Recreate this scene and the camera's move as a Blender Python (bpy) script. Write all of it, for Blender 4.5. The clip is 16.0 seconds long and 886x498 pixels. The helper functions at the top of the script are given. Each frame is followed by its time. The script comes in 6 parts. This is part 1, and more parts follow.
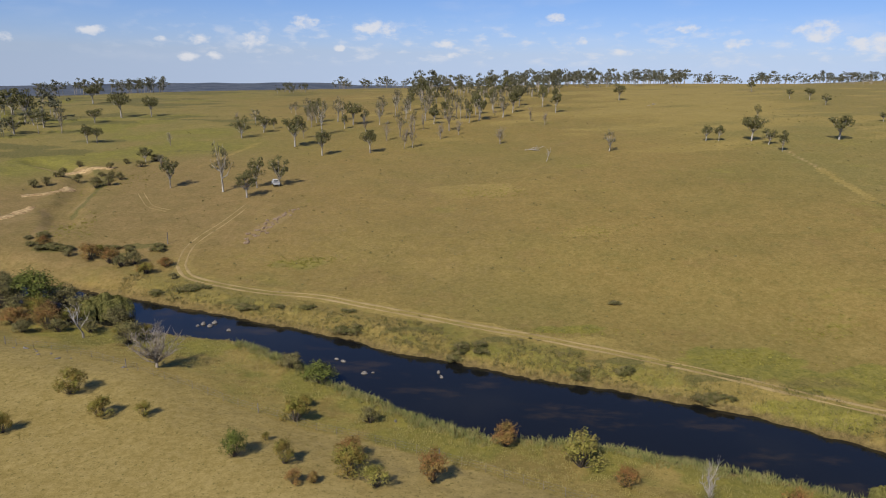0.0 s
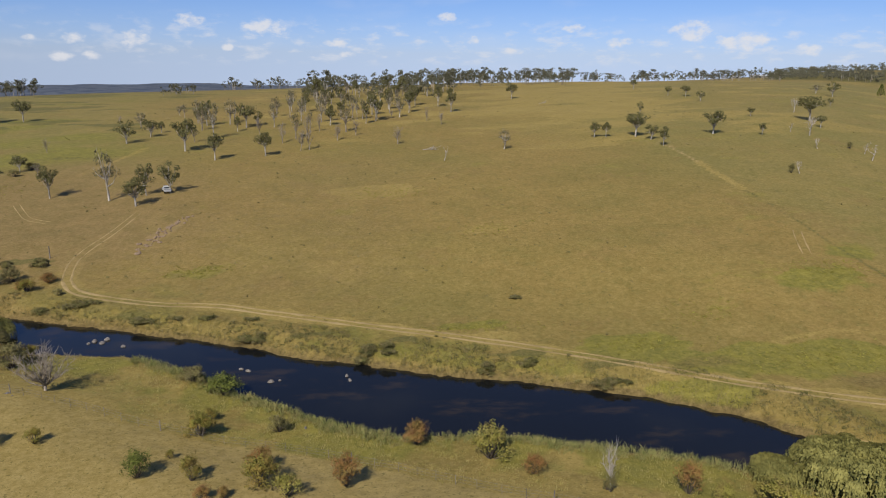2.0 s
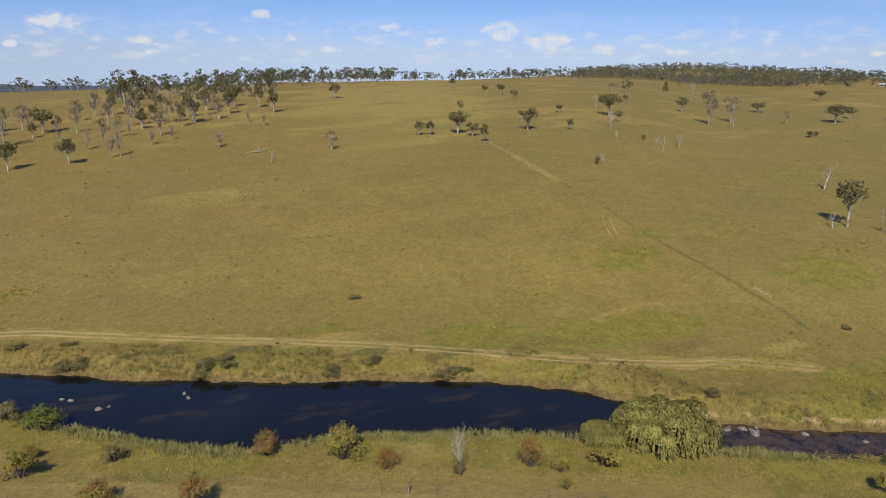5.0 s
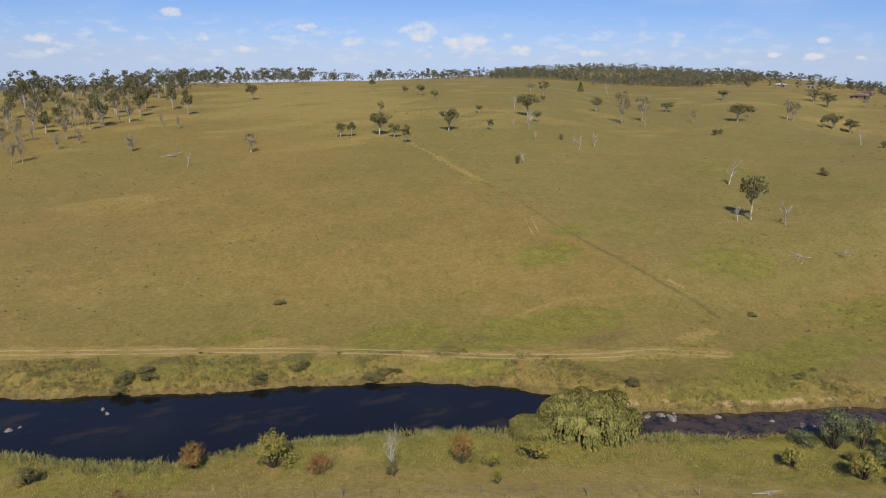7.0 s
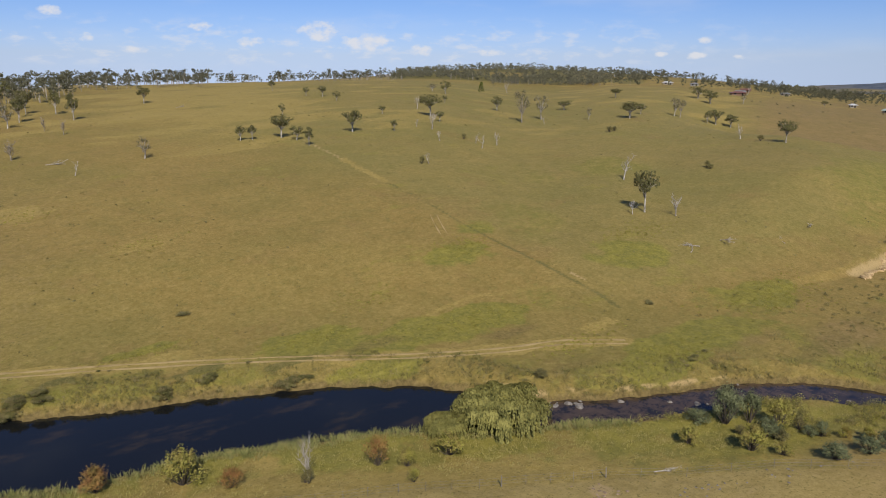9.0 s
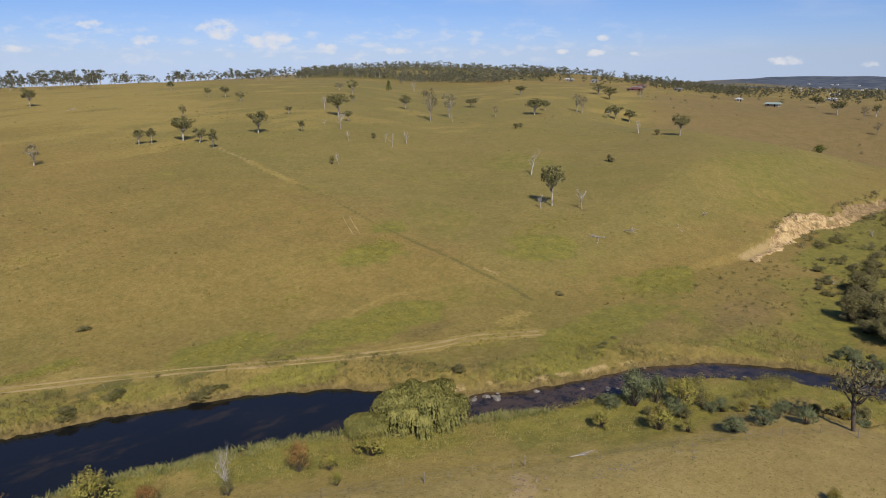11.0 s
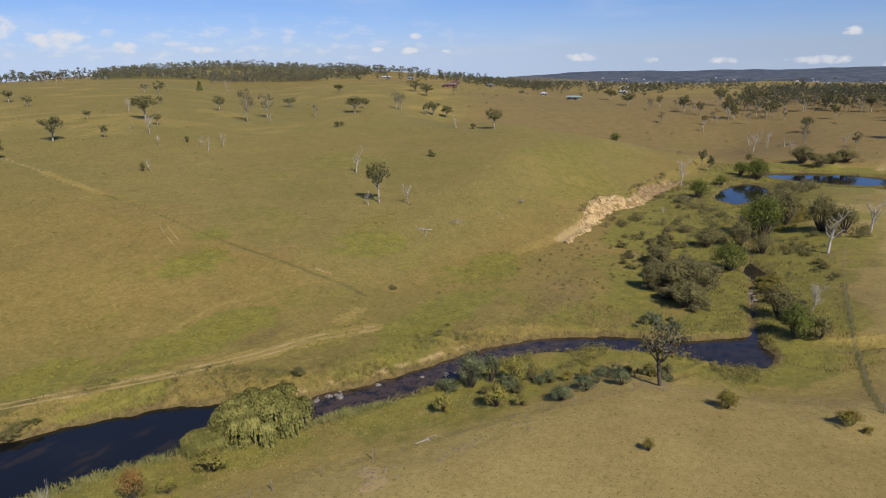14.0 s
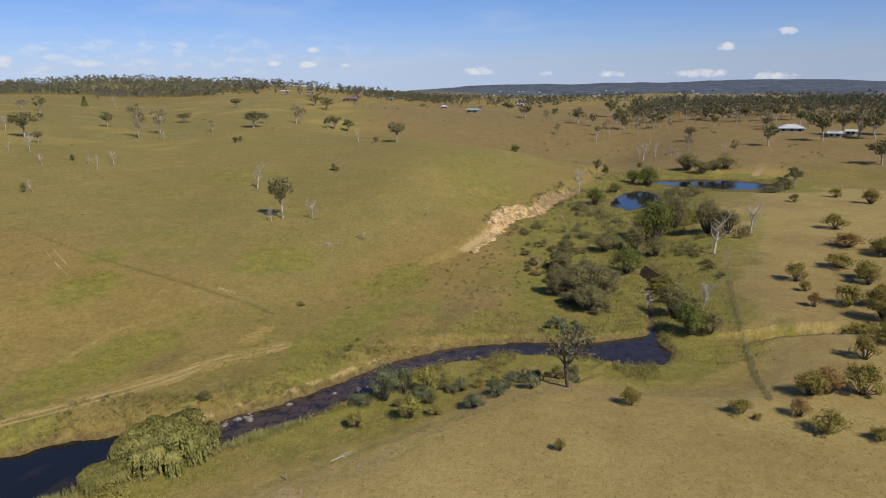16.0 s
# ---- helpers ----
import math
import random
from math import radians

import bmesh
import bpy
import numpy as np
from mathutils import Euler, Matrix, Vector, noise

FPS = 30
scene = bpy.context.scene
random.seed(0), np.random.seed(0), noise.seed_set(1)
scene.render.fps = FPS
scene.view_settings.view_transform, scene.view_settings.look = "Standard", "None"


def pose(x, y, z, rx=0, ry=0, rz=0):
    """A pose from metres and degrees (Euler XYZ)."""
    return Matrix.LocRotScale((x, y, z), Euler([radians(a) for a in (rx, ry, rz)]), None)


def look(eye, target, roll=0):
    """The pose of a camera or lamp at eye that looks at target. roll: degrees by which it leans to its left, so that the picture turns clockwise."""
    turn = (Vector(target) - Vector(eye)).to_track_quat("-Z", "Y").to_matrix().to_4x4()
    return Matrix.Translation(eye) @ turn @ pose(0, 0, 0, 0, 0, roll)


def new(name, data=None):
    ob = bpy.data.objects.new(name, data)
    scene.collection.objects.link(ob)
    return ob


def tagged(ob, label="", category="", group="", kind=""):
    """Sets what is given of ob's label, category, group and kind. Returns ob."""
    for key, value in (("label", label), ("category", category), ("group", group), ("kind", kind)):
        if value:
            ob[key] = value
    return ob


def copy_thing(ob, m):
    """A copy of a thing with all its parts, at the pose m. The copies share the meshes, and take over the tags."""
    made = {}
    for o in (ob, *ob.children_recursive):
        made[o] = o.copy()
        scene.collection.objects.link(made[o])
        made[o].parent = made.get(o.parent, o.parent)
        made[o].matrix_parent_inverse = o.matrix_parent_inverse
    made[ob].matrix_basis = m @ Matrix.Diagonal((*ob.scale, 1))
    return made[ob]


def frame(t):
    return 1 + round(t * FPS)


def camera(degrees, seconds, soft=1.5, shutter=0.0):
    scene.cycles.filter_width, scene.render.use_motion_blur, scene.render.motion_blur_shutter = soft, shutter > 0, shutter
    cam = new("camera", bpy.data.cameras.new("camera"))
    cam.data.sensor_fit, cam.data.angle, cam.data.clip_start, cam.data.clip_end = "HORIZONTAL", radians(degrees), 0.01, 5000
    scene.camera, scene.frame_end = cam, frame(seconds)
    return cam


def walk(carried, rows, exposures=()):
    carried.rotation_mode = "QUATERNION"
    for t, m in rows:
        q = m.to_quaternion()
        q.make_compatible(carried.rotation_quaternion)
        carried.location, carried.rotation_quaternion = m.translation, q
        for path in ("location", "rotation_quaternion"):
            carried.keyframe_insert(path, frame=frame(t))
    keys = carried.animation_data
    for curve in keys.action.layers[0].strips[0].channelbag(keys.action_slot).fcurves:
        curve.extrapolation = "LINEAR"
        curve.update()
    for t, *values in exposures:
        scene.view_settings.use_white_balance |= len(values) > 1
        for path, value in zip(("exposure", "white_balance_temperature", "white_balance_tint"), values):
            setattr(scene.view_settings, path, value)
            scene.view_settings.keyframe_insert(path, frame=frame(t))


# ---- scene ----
# ---- camera ----
cam = camera(65.0, 16.0, soft=1.0)
# seconds, x, y, z, then turn to the left, tilt up and lean in degrees
FLIGHT = [
    (0.0, -0.00, 0.00, 42.00, 0.06, -14.29, 0.98),
    (0.5, -0.02, -0.17, 42.16, -1.31, -14.28, 0.94),
    (1.0, -0.05, -0.36, 42.30, -3.00, -14.29, 0.84),
    (1.5, -0.12, -0.57, 42.43, -5.25, -14.27, 0.75),
    (2.0, -0.25, -0.80, 42.54, -8.28, -14.26, 0.64),
    (2.5, -0.45, -1.02, 42.64, -10.67, -14.25, 0.54),
    (3.0, -0.67, -1.22, 42.74, -13.30, -14.24, 0.44),
    (3.5, -0.87, -1.39, 42.84, -15.83, -14.26, 0.42),
    (4.0, -1.07, -1.51, 42.94, -18.39, -14.26, 0.39),
    (4.5, -1.24, -1.62, 43.02, -20.62, -14.25, 0.46),
    (7.0, -1.87, -2.16, 43.43, -28.97, -14.16, 0.54),
    (7.5, -1.93, -2.30, 43.52, -30.74, -14.13, 0.47),
    (8.0, -1.97, -2.45, 43.60, -32.95, -14.13, 0.33),
    (8.5, -2.01, -2.58, 43.68, -34.93, -14.12, 0.26),
    (11.0, -2.33, -2.99, 44.03, -44.03, -14.27, -0.26),
    (11.5, -2.43, -3.08, 44.05, -46.30, -14.33, -0.37),
    (12.0, -2.56, -3.16, 44.02, -48.70, -14.36, -0.49),
    (12.5, -2.71, -3.23, 44.00, -51.13, -14.37, -0.55),
    (13.0, -2.87, -3.29, 43.98, -53.61, -14.45, -0.70),
    (13.5, -3.02, -3.33, 43.98, -56.00, -14.53, -0.77),
    (14.0, -3.15, -3.35, 43.99, -58.42, -14.55, -0.92),
    (14.5, -3.26, -3.34, 44.00, -60.37, -14.43, -0.96),
    (15.0, -3.36, -3.32, 43.99, -62.49, -14.17, -1.00),
    (15.5, -3.46, -3.28, 43.97, -64.39, -13.89, -1.03),
    (16.0, -3.56, -3.23, 43.95, -66.40, -13.61, -1.06),
]
walk(cam, [(t, pose(x, y, z, 90 + tilt, 0, turn) @ pose(0, 0, 0, 0, 0, lean)) for t, x, y, z, turn, tilt, lean in FLIGHT], exposures=[(0.0, 0.0), (16.0, 0.0)])

# ---- sky and sun ----
SUN_FROM, SUN_UP = 209.0, 43.0  # bearing from which it shines, and its height
world = bpy.data.worlds.new("sky")
scene.world = world
world.use_nodes = True
wn, wl = world.node_tree.nodes, world.node_tree.links
wn.clear()


def wmath(op, a, b=None, c=None, clamp=False):
    n = wn.new("ShaderNodeMath")
    n.operation, n.use_clamp = op, clamp
    for k, v in enumerate((a, b, c)):
        if v is None:
            continue
        if isinstance(v, (int, float)):
            n.inputs[k].default_value = v
        else:
            wl.new(v, n.inputs[k])
    return n.outputs[0]


sky = wn.new("ShaderNodeTexSky")
sky.sky_type, sky.sun_disc = "NISHITA", False
sky.sun_elevation, sky.sun_rotation = radians(SUN_UP), radians(SUN_FROM)
sky.altitude, sky.air_density, sky.dust_density, sky.ozone_density = 900, 1.0, 0.6, 1.6
SKY_LOW, SKY_HIGH = (0.55, 0.62, 1.0, 1.0), (0.42, 0.58, 0.93, 1.0)  # the dry air's cast
way = wn.new("ShaderNodeTexCoord").outputs["Generated"]
sep = wn.new("ShaderNodeSeparateXYZ")
wl.new(way, sep.inputs[0])
lifted = wn.new("ShaderNodeCombineXYZ")
wl.new(sep.outputs[0], lifted.inputs[0]), wl.new(sep.outputs[1], lifted.inputs[1])
wl.new(wmath("MAXIMUM", sep.outputs[2], 0.025), lifted.inputs[2])
wl.new(lifted.outputs[0], sky.inputs["Vector"])
bearing = wmath("MULTIPLY", wmath("ARCTAN2", sep.outputs[0], sep.outputs[1]), 180 / math.pi)
rise = wmath("MULTIPLY", wmath("ARCSINE", sep.outputs[2]), 180 / math.pi)


def wmix(fac, a, b, how="MIX"):
    n = wn.new("ShaderNodeMix")
    n.data_type, n.blend_type = "RGBA", how
    for v, socket in ((fac, n.inputs["Factor"]), (a, n.inputs["A"]), (b, n.inputs["B"])):
        if isinstance(v, (int, float, tuple)):
            socket.default_value = v
        else:
            wl.new(v, socket)
    return n.outputs["Result"]


def wnoise(scale, detail, stretch):
    mp = wn.new("ShaderNodeMapping")
    mp.inputs["Scale"].default_value = stretch
    wl.new(way, mp.inputs["Vector"])
    n = wn.new("ShaderNodeTexNoise")
    n.inputs["Scale"].default_value, n.inputs["Detail"].default_value, n.inputs["Roughness"].default_value = scale, detail, 0.55
    wl.new(mp.outputs[0], n.inputs["Vector"])
    return n.outputs["Fac"]


def wstep(v, low, high):
    n = wn.new("ShaderNodeMapRange")
    n.interpolation_type = "SMOOTHSTEP"
    wl.new(v, n.inputs["Value"])
    n.inputs["From Min"].default_value, n.inputs["From Max"].default_value = low, high
    return n.outputs["Result"]


# fair-weather clouds: bearing, height above the horizon, half width, half height, in degrees
CLOUDS = (
    (-31.4, 1.9, 0.65, 0.47), (-26.1, 2.5, 1.21, 0.37), (-21.6, 2.0, 0.61, 0.28), (-18.9, 2.1, 1.02, 0.42), (-19.7, 0.8, 0.79, 0.37), (-17.7, 0.9, 0.79, 0.33),
    (-15.1, 2.1, 1.12, 0.56), (-11.2, 3.5, 1.21, 0.51), (-5.6, 3.2, 1.96, 0.65), (-0.2, 2.1, 1.02, 0.37), (8.4, 4.2, 0.74, 0.37), (-8.5, 1.7, 0.47, 0.28),
    (10.4, 2.5, 0.56, 0.33), (18.3, 3.4, 0.93, 0.37), (21.9, 2.3, 1.02, 0.42), (27.2, 3.3, 1.77, 0.61), (0.4, 1.3, 0.65, 0.28), (13.6, 1.7, 0.93, 0.33),
)
MORE_CLOUDS = (
    (31.2, 2.6, 1.58, 0.47), (26.9, 2.9, 1.21, 0.47), (34.9, 2.0, 0.74, 0.33), (40.4, 1.7, 1.02, 0.33), (56.0, 1.4, 0.74, 0.28), (53.5, 1.5, 0.47, 0.23),
    (56.7, 2.5, 0.56, 0.28), (59.0, 1.3, 0.47, 0.23), (69.6, 0.7, 1.40, 0.33), (74.8, 0.4, 0.56, 0.28), (79.9, 0.3, 0.93, 0.28), (86.4, 0.2, 2.56, 0.33),
    (88.1, 2.1, 0.65, 0.33), (88.0, 2.0, 0.70, 0.28), (92.1, 3.0, 0.65, 0.28), (91.6, -0.1, 1.49, 0.33), (30.5, 2.3, 2.23, 0.65), (35.2, 1.8, 0.74, 0.42),
    (40.7, 1.6, 0.84, 0.28),
)
puff = wnoise(60, 5, (1, 1, 1.6))
heap = None
for at, up, wide, tall in CLOUDS + MORE_CLOUDS:
    u = wmath("DIVIDE", wmath("SUBTRACT", bearing, at), wide)
    v = wmath("DIVIDE", wmath("SUBTRACT", rise, up), tall)
    one = wmath("SUBTRACT", 1.0, wmath("ADD", wmath("MULTIPLY", u, u), wmath("MULTIPLY", v, v)))
    heap = one if heap is None else wmath("MAXIMUM", heap, one)
heap = wmath("ADD", wmath("MAXIMUM", heap, -2.0), wmath("MULTIPLY", wmath("SUBTRACT", puff, 0.5), 4.0))
cloud = wstep(heap, -0.2, 1.3)
# low heaps far off all along the horizon, and thin high streaks
low_band = wmath("MULTIPLY", wstep(rise, 0.2, 1.2), wmath("SUBTRACT", 1.0, wstep(rise, 2.6, 4.6)))
low = wmath("MULTIPLY", wmath("MULTIPLY", wstep(wnoise(34, 6, (1, 1, 2.6)), 0.48, 0.7), wmath("MULTIPLY", low_band, wmath("SUBTRACT", 1.0, wstep(wmath("ABSOLUTE", wmath("SUBTRACT", bearing, 18.0)), 24.0, 52.0)))), 0.48)
veil = wmath("MULTIPLY", wstep(wnoise(7, 4, (1, 0.6, 3.5)), 0.52, 0.8), 0.16)
cloud = wmath("MAXIMUM", wmath("MAXIMUM", wmath("MULTIPLY", cloud, 0.85), low), veil)
blue = wmix(wstep(rise, -1.0, 9.0), SKY_LOW, SKY_HIGH, "MIX")
tinted = wmix(1.0, sky.outputs[0], blue, "MULTIPLY")
painted = wmix(cloud, tinted, (6.7, 6.75, 7.1, 1.0))
background = wn.new("ShaderNodeBackground")
background.inputs["Strength"].default_value = 0.11
wl.new(painted, background.inputs[0])
out = wn.new("ShaderNodeOutputWorld")
wl.new(background.outputs[0], out.inputs[0])

sun = new("sun", bpy.data.lights.new("sun", "SUN"))
sun.data.energy, sun.data.angle, sun.data.color = 4.6, radians(0.55), (1.0, 0.93, 0.82)
sun.matrix_world = look((0, 0, 0), (-math.sin(radians(SUN_FROM)) * math.cos(radians(SUN_UP)), -math.cos(radians(SUN_FROM)) * math.cos(radians(SUN_UP)), -math.sin(radians(SUN_UP))))

# ---- materials ----
class Nodes:
    """A material and short ways to wire it."""

    def __init__(self, name, rough_at=0.9):
        self.m = bpy.data.materials.new(name)
        self.m.use_nodes = True
        self.t = self.m.node_tree
        self.bsdf = self.t.nodes["Principled BSDF"]
        self.bsdf.inputs["Roughness"].default_value = rough_at
        self.bsdf.inputs["Specular IOR Level"].default_value = 0.2
        self.place = self.t.nodes.new("ShaderNodeNewGeometry").outputs["Position"]

    def put(self, value, socket):
        if isinstance(value, (int, float, tuple)):
            socket.default_value = value
        else:
            self.t.links.new(value, socket)

    def noise(self, size, detail=4.0, roughness=0.6, stretch=None, where=None):
        where = where or self.place
        if stretch:
            mp = self.t.nodes.new("ShaderNodeMapping")
            mp.inputs["Scale"].default_value = stretch
            self.put(where, mp.inputs["Vector"])
            where = mp.outputs[0]
        n = self.t.nodes.new("ShaderNodeTexNoise")
        n.inputs["Scale"].default_value, n.inputs["Detail"].default_value, n.inputs["Roughness"].default_value = 1 / size, detail, roughness
        self.put(where, n.inputs["Vector"])
        return n.outputs["Fac"]

    def ramp(self, fac, low, high):
        n = self.t.nodes.new("ShaderNodeMapRange")
        n.interpolation_type = "SMOOTHSTEP"
        self.put(fac, n.inputs["Value"])
        n.inputs["From Min"].default_value, n.inputs["From Max"].default_value = low, high
        return n.outputs["Result"]

    def math(self, op, a, b):
        n = self.t.nodes.new("ShaderNodeMath")
        n.operation = op
        self.put(a, n.inputs[0]), self.put(b, n.inputs[1])
        return n.outputs[0]

    def mix(self, fac, a, b, how="MIX"):
        n = self.t.nodes.new("ShaderNodeMix")
        n.data_type, n.blend_type = "RGBA", how
        self.put(fac, n.inputs["Factor"])
        self.put((*a, 1) if isinstance(a, tuple) else a, n.inputs["A"])
        self.put((*b, 1) if isinstance(b, tuple) else b, n.inputs["B"])
        return n.outputs["Result"]

    def attribute(self, name):
        n = self.t.nodes.new("ShaderNodeAttribute")
        n.attribute_name = name
        return n.outputs["Fac"]

    def island(self):
        return self.t.nodes.new("ShaderNodeNewGeometry").outputs["Random Per Island"]

    def whim(self):
        return self.t.nodes.new("ShaderNodeObjectInfo").outputs["Random"]

    def bump(self, fac, strength, distance):
        n = self.t.nodes.new("ShaderNodeBump")
        n.inputs["Strength"].default_value, n.inputs["Distance"].default_value = strength, distance
        self.put(fac, n.inputs["Height"])
        self.t.links.new(n.outputs[0], self.bsdf.inputs["Normal"])

    def done(self, colour):
        self.put((*colour, 1) if isinstance(colour, tuple) else colour, self.bsdf.inputs["Base Color"])
        return self.m


def grass_material():
    n = Nodes("pasture", 0.95)
    broad, mid, fine = n.noise(80, 4), n.noise(11, 6, 0.68), n.noise(0.8, 4, 0.7)
    grain, tuft, mottle = n.noise(0.22, 3, 0.75), n.noise(0.42, 2, 0.6), n.noise(2.6, 5, 0.75)

    def over(c, fac, k, colour):
        return n.mix(n.math("MULTIPLY", fac, k), c, colour)

    def broken(name, soft=0.16, amount=1.1):
        """A stretch whose edge is frayed by tufts."""
        jag = n.math("MULTIPLY", n.math("SUBTRACT", n.math("ADD", n.math("MULTIPLY", mottle, 0.6), n.math("MULTIPLY", fine, 0.4)), 0.5), amount)
        return n.ramp(n.math("ADD", n.attribute(name), jag), 0.37 - soft, 0.37 + soft)

    c = n.mix(n.ramp(broad, 0.36, 0.66), (0.238, 0.156, 0.042), (0.182, 0.142, 0.0344))
    c = n.mix(n.attribute("sage"), c, n.mix(n.ramp(broad, 0.4, 0.62), (0.2, 0.162, 0.0464), (0.17, 0.15, 0.0396)))
    c = over(c, n.ramp(mid, 0.47, 0.66), 0.42, (0.27, 0.192, 0.0533))
    c = over(c, n.ramp(mid, 0.5, 0.36), 0.35, (0.152, 0.12, 0.0258))
    c = over(c, n.ramp(n.noise(19, 6, 0.72), 0.55, 0.64), 0.42, (0.21, 0.128, 0.043))
    c = over(c, n.ramp(n.noise(23, 6, 0.74, (1, 1.6, 1)), 0.6, 0.66), 0.5, (0.215, 0.19, 0.0301))
    c = over(c, n.ramp(mottle, 0.52, 0.62), 0.4, (0.125, 0.112, 0.0258))
    c = over(c, n.ramp(mottle, 0.46, 0.36), 0.25, (0.36, 0.265, 0.086))
    c = n.mix(n.math("MULTIPLY", broken("straw"), 0.85), c, n.mix(n.ramp(mid, 0.3, 0.7), (0.345, 0.25, 0.0705), (0.28, 0.203, 0.0516)))
    c = n.mix(n.math("MULTIPLY", broken("mown", 0.3), 0.8), c, n.mix(n.ramp(mid, 0.32, 0.68), (0.36, 0.268, 0.1), (0.295, 0.215, 0.075)))
    c = n.mix(n.math("MULTIPLY", broken("lush"), 0.85), c, n.mix(n.ramp(mottle, 0.38, 0.6), (0.205, 0.19, 0.0241), (0.125, 0.128, 0.0172)))
    c = n.mix(broken("soil", 0.2), c, n.mix(n.ramp(fine, 0.3, 0.7), (0.5, 0.36, 0.172), (0.36, 0.25, 0.112)))
    c = n.mix(n.attribute("damp"), c, n.mix(n.ramp(fine, 0.3, 0.7), (0.07, 0.044, 0.022), (0.13, 0.088, 0.0344)))
    c = n.mix(n.math("MULTIPLY", broken("loam", 0.3), 0.85), c, n.mix(n.ramp(n.noise(6, 5, 0.7), 0.35, 0.66), (0.235, 0.15, 0.0619), (0.165, 0.112, 0.0413)))
    c = n.mix(n.math("MULTIPLY", broken("scrub"), 0.8), c, (0.075, 0.076, 0.0206))
    c = n.mix(n.ramp(fine, 0.28, 0.76), n.mix(0.3, c, (0.11, 0.09, 0.0172)), n.mix(0.2, c, (0.46, 0.36, 0.138)))
    c = over(c, n.ramp(grain, 0.52, 0.68), 0.3, (0.08, 0.07, 0.0172))
    c = over(c, n.ramp(grain, 0.46, 0.32), 0.2, (0.46, 0.36, 0.146))
    c = over(c, n.ramp(tuft, 0.62, 0.68), 0.55, (0.075, 0.072, 0.0172))
    # far forested range: the blue-grey haze of distance is put into its colour
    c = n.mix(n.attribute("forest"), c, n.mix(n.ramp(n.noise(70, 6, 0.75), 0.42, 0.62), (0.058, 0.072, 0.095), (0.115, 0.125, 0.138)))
    n.bump(n.math("ADD", n.math("MULTIPLY", fine, 0.7), n.math("MULTIPLY", grain, 0.4)), 0.5, 0.09)
    return n.done(c)


def water_material():
    n = Nodes("river_water", 0.05)
    n.bsdf.inputs["Specular IOR Level"].default_value = 0.5
    n.bsdf.inputs["IOR"].default_value = 1.33
    weed = n.ramp(n.noise(7, 6, 0.7, (0.45, 1, 1)), 0.52, 0.66)
    shallow = n.math("MULTIPLY", n.attribute("shallow"), n.ramp(n.noise(1.9, 5, 0.7), 0.3, 0.62))
    n.bump(n.noise(0.45, 3, 0.6), 0.05, 0.05)
    c = n.mix(weed, (0.009, 0.0095, 0.009), (0.03, 0.022, 0.012))
    return n.done(n.mix(shallow, c, (0.075, 0.05, 0.03)))


GRASS, WATER = grass_material(), water_material()


# ---- lie of the land: heights from bearing (degrees right of +y) and distance ----
def sstep(a, b, v):
    u = np.clip((np.asarray(v, float) - a) / (b - a), 0, 1)
    return u * u * (3 - 2 * u)


def lattice(ix, iy, seed):
    n = (ix.astype(np.int64) * 374761393 + iy.astype(np.int64) * 668265263 + seed * 144665) & 0x7FFFFFFF
    n = ((n ^ (n >> 13)) * 1274126177) & 0x7FFFFFFF
    return ((n ^ (n >> 16)) & 0xFFFF) / 65535.0


def rough(x, y, size, seed=0, octaves=3):
    """Smooth noise from -1 to 1 with features about size metres across."""
    x, y = np.asarray(x, float), np.asarray(y, float)
    total, gain, norm = 0, 1.0, 0
    for k in range(octaves):
        u, v = x / size * 2**k + 17.3 * k, y / size * 2**k - 9.1 * k
        i, j = np.floor(u), np.floor(v)
        a, b = u - i, v - j
        a, b = a * a * (3 - 2 * a), b * b * (3 - 2 * b)
        p, q = lattice(i, j, seed + k), lattice(i + 1, j, seed + k)
        r, s = lattice(i, j + 1, seed + k), lattice(i + 1, j + 1, seed + k)
        total = total + gain * ((p * (1 - a) + q * a) * (1 - b) + (r * (1 - a) + s * a) * b)
        norm, gain = norm + gain, gain * 0.5
    return 2 * total / norm - 1


RIVER = ((-150, 138, 5), (-95, 131, 5.5), (-74, 124, 6), (-56, 115.5, 7), (-43, 111, 6.3), (-31, 107, 4.6), (-20, 101.2, 5.8), (-11, 94, 7.5),
         (-2, 88.6, 9), (7, 83.8, 9.7), (20, 80.5, 8.6), (31.5, 76.5, 8.2), (44, 70.2, 7), (52, 63.5, 6.3), (58, 57, 4), (67, 52, 3.6),
         (77, 47.8, 3.6), (87, 44.6, 3.2), (95.5, 38, 3.2), (101.5, 30, 3), (104, 20, 3), (107, 11.5, 6.4), (115, 9.5, 1.6), (119, 10, 0.5),
         (146, 14, 0.5), (155, 15, 2.8), (164, 17, 0.4), (215, 27, 0.5))
BEARINGS = (-180, -70, -30, -21, -13, -6, 9, 20, 30, 37, 45, 51, 58, 66, 74, 82, 93, 110, 180)
FOOT = (400, 150, 145, 135, 125, 115, 106, 102, 100, 100, 102, 106, 112, 150, 205, 300, 318, 330, 400)
CREST = (900, 560, 560, 560, 560, 560, 560, 560, 560, 560, 560, 580, 700, 680, 700, 760, 640, 640, 900)
TOP = (6, 16, 19.5, 24, 26, 28, 34, 36.5, 38.5, 39, 25, 35, 33, 18, 14.5, 14, 16.5, 18, 6)
BOW = (1, 1.5, 1.6, 1.7, 1.8, 1.8, 1.8, 1.8, 1.8, 1.7, 1.6, 1.5, 1.3, 1.4, 1.4, 1.2, 1.1, 1.1, 1)
AT_1200 = (6, -5, -8, -5, 0, 5, 18, 26, 37, 53, 54, 46, 37, 14, 10, 6, 6, 6, 6)
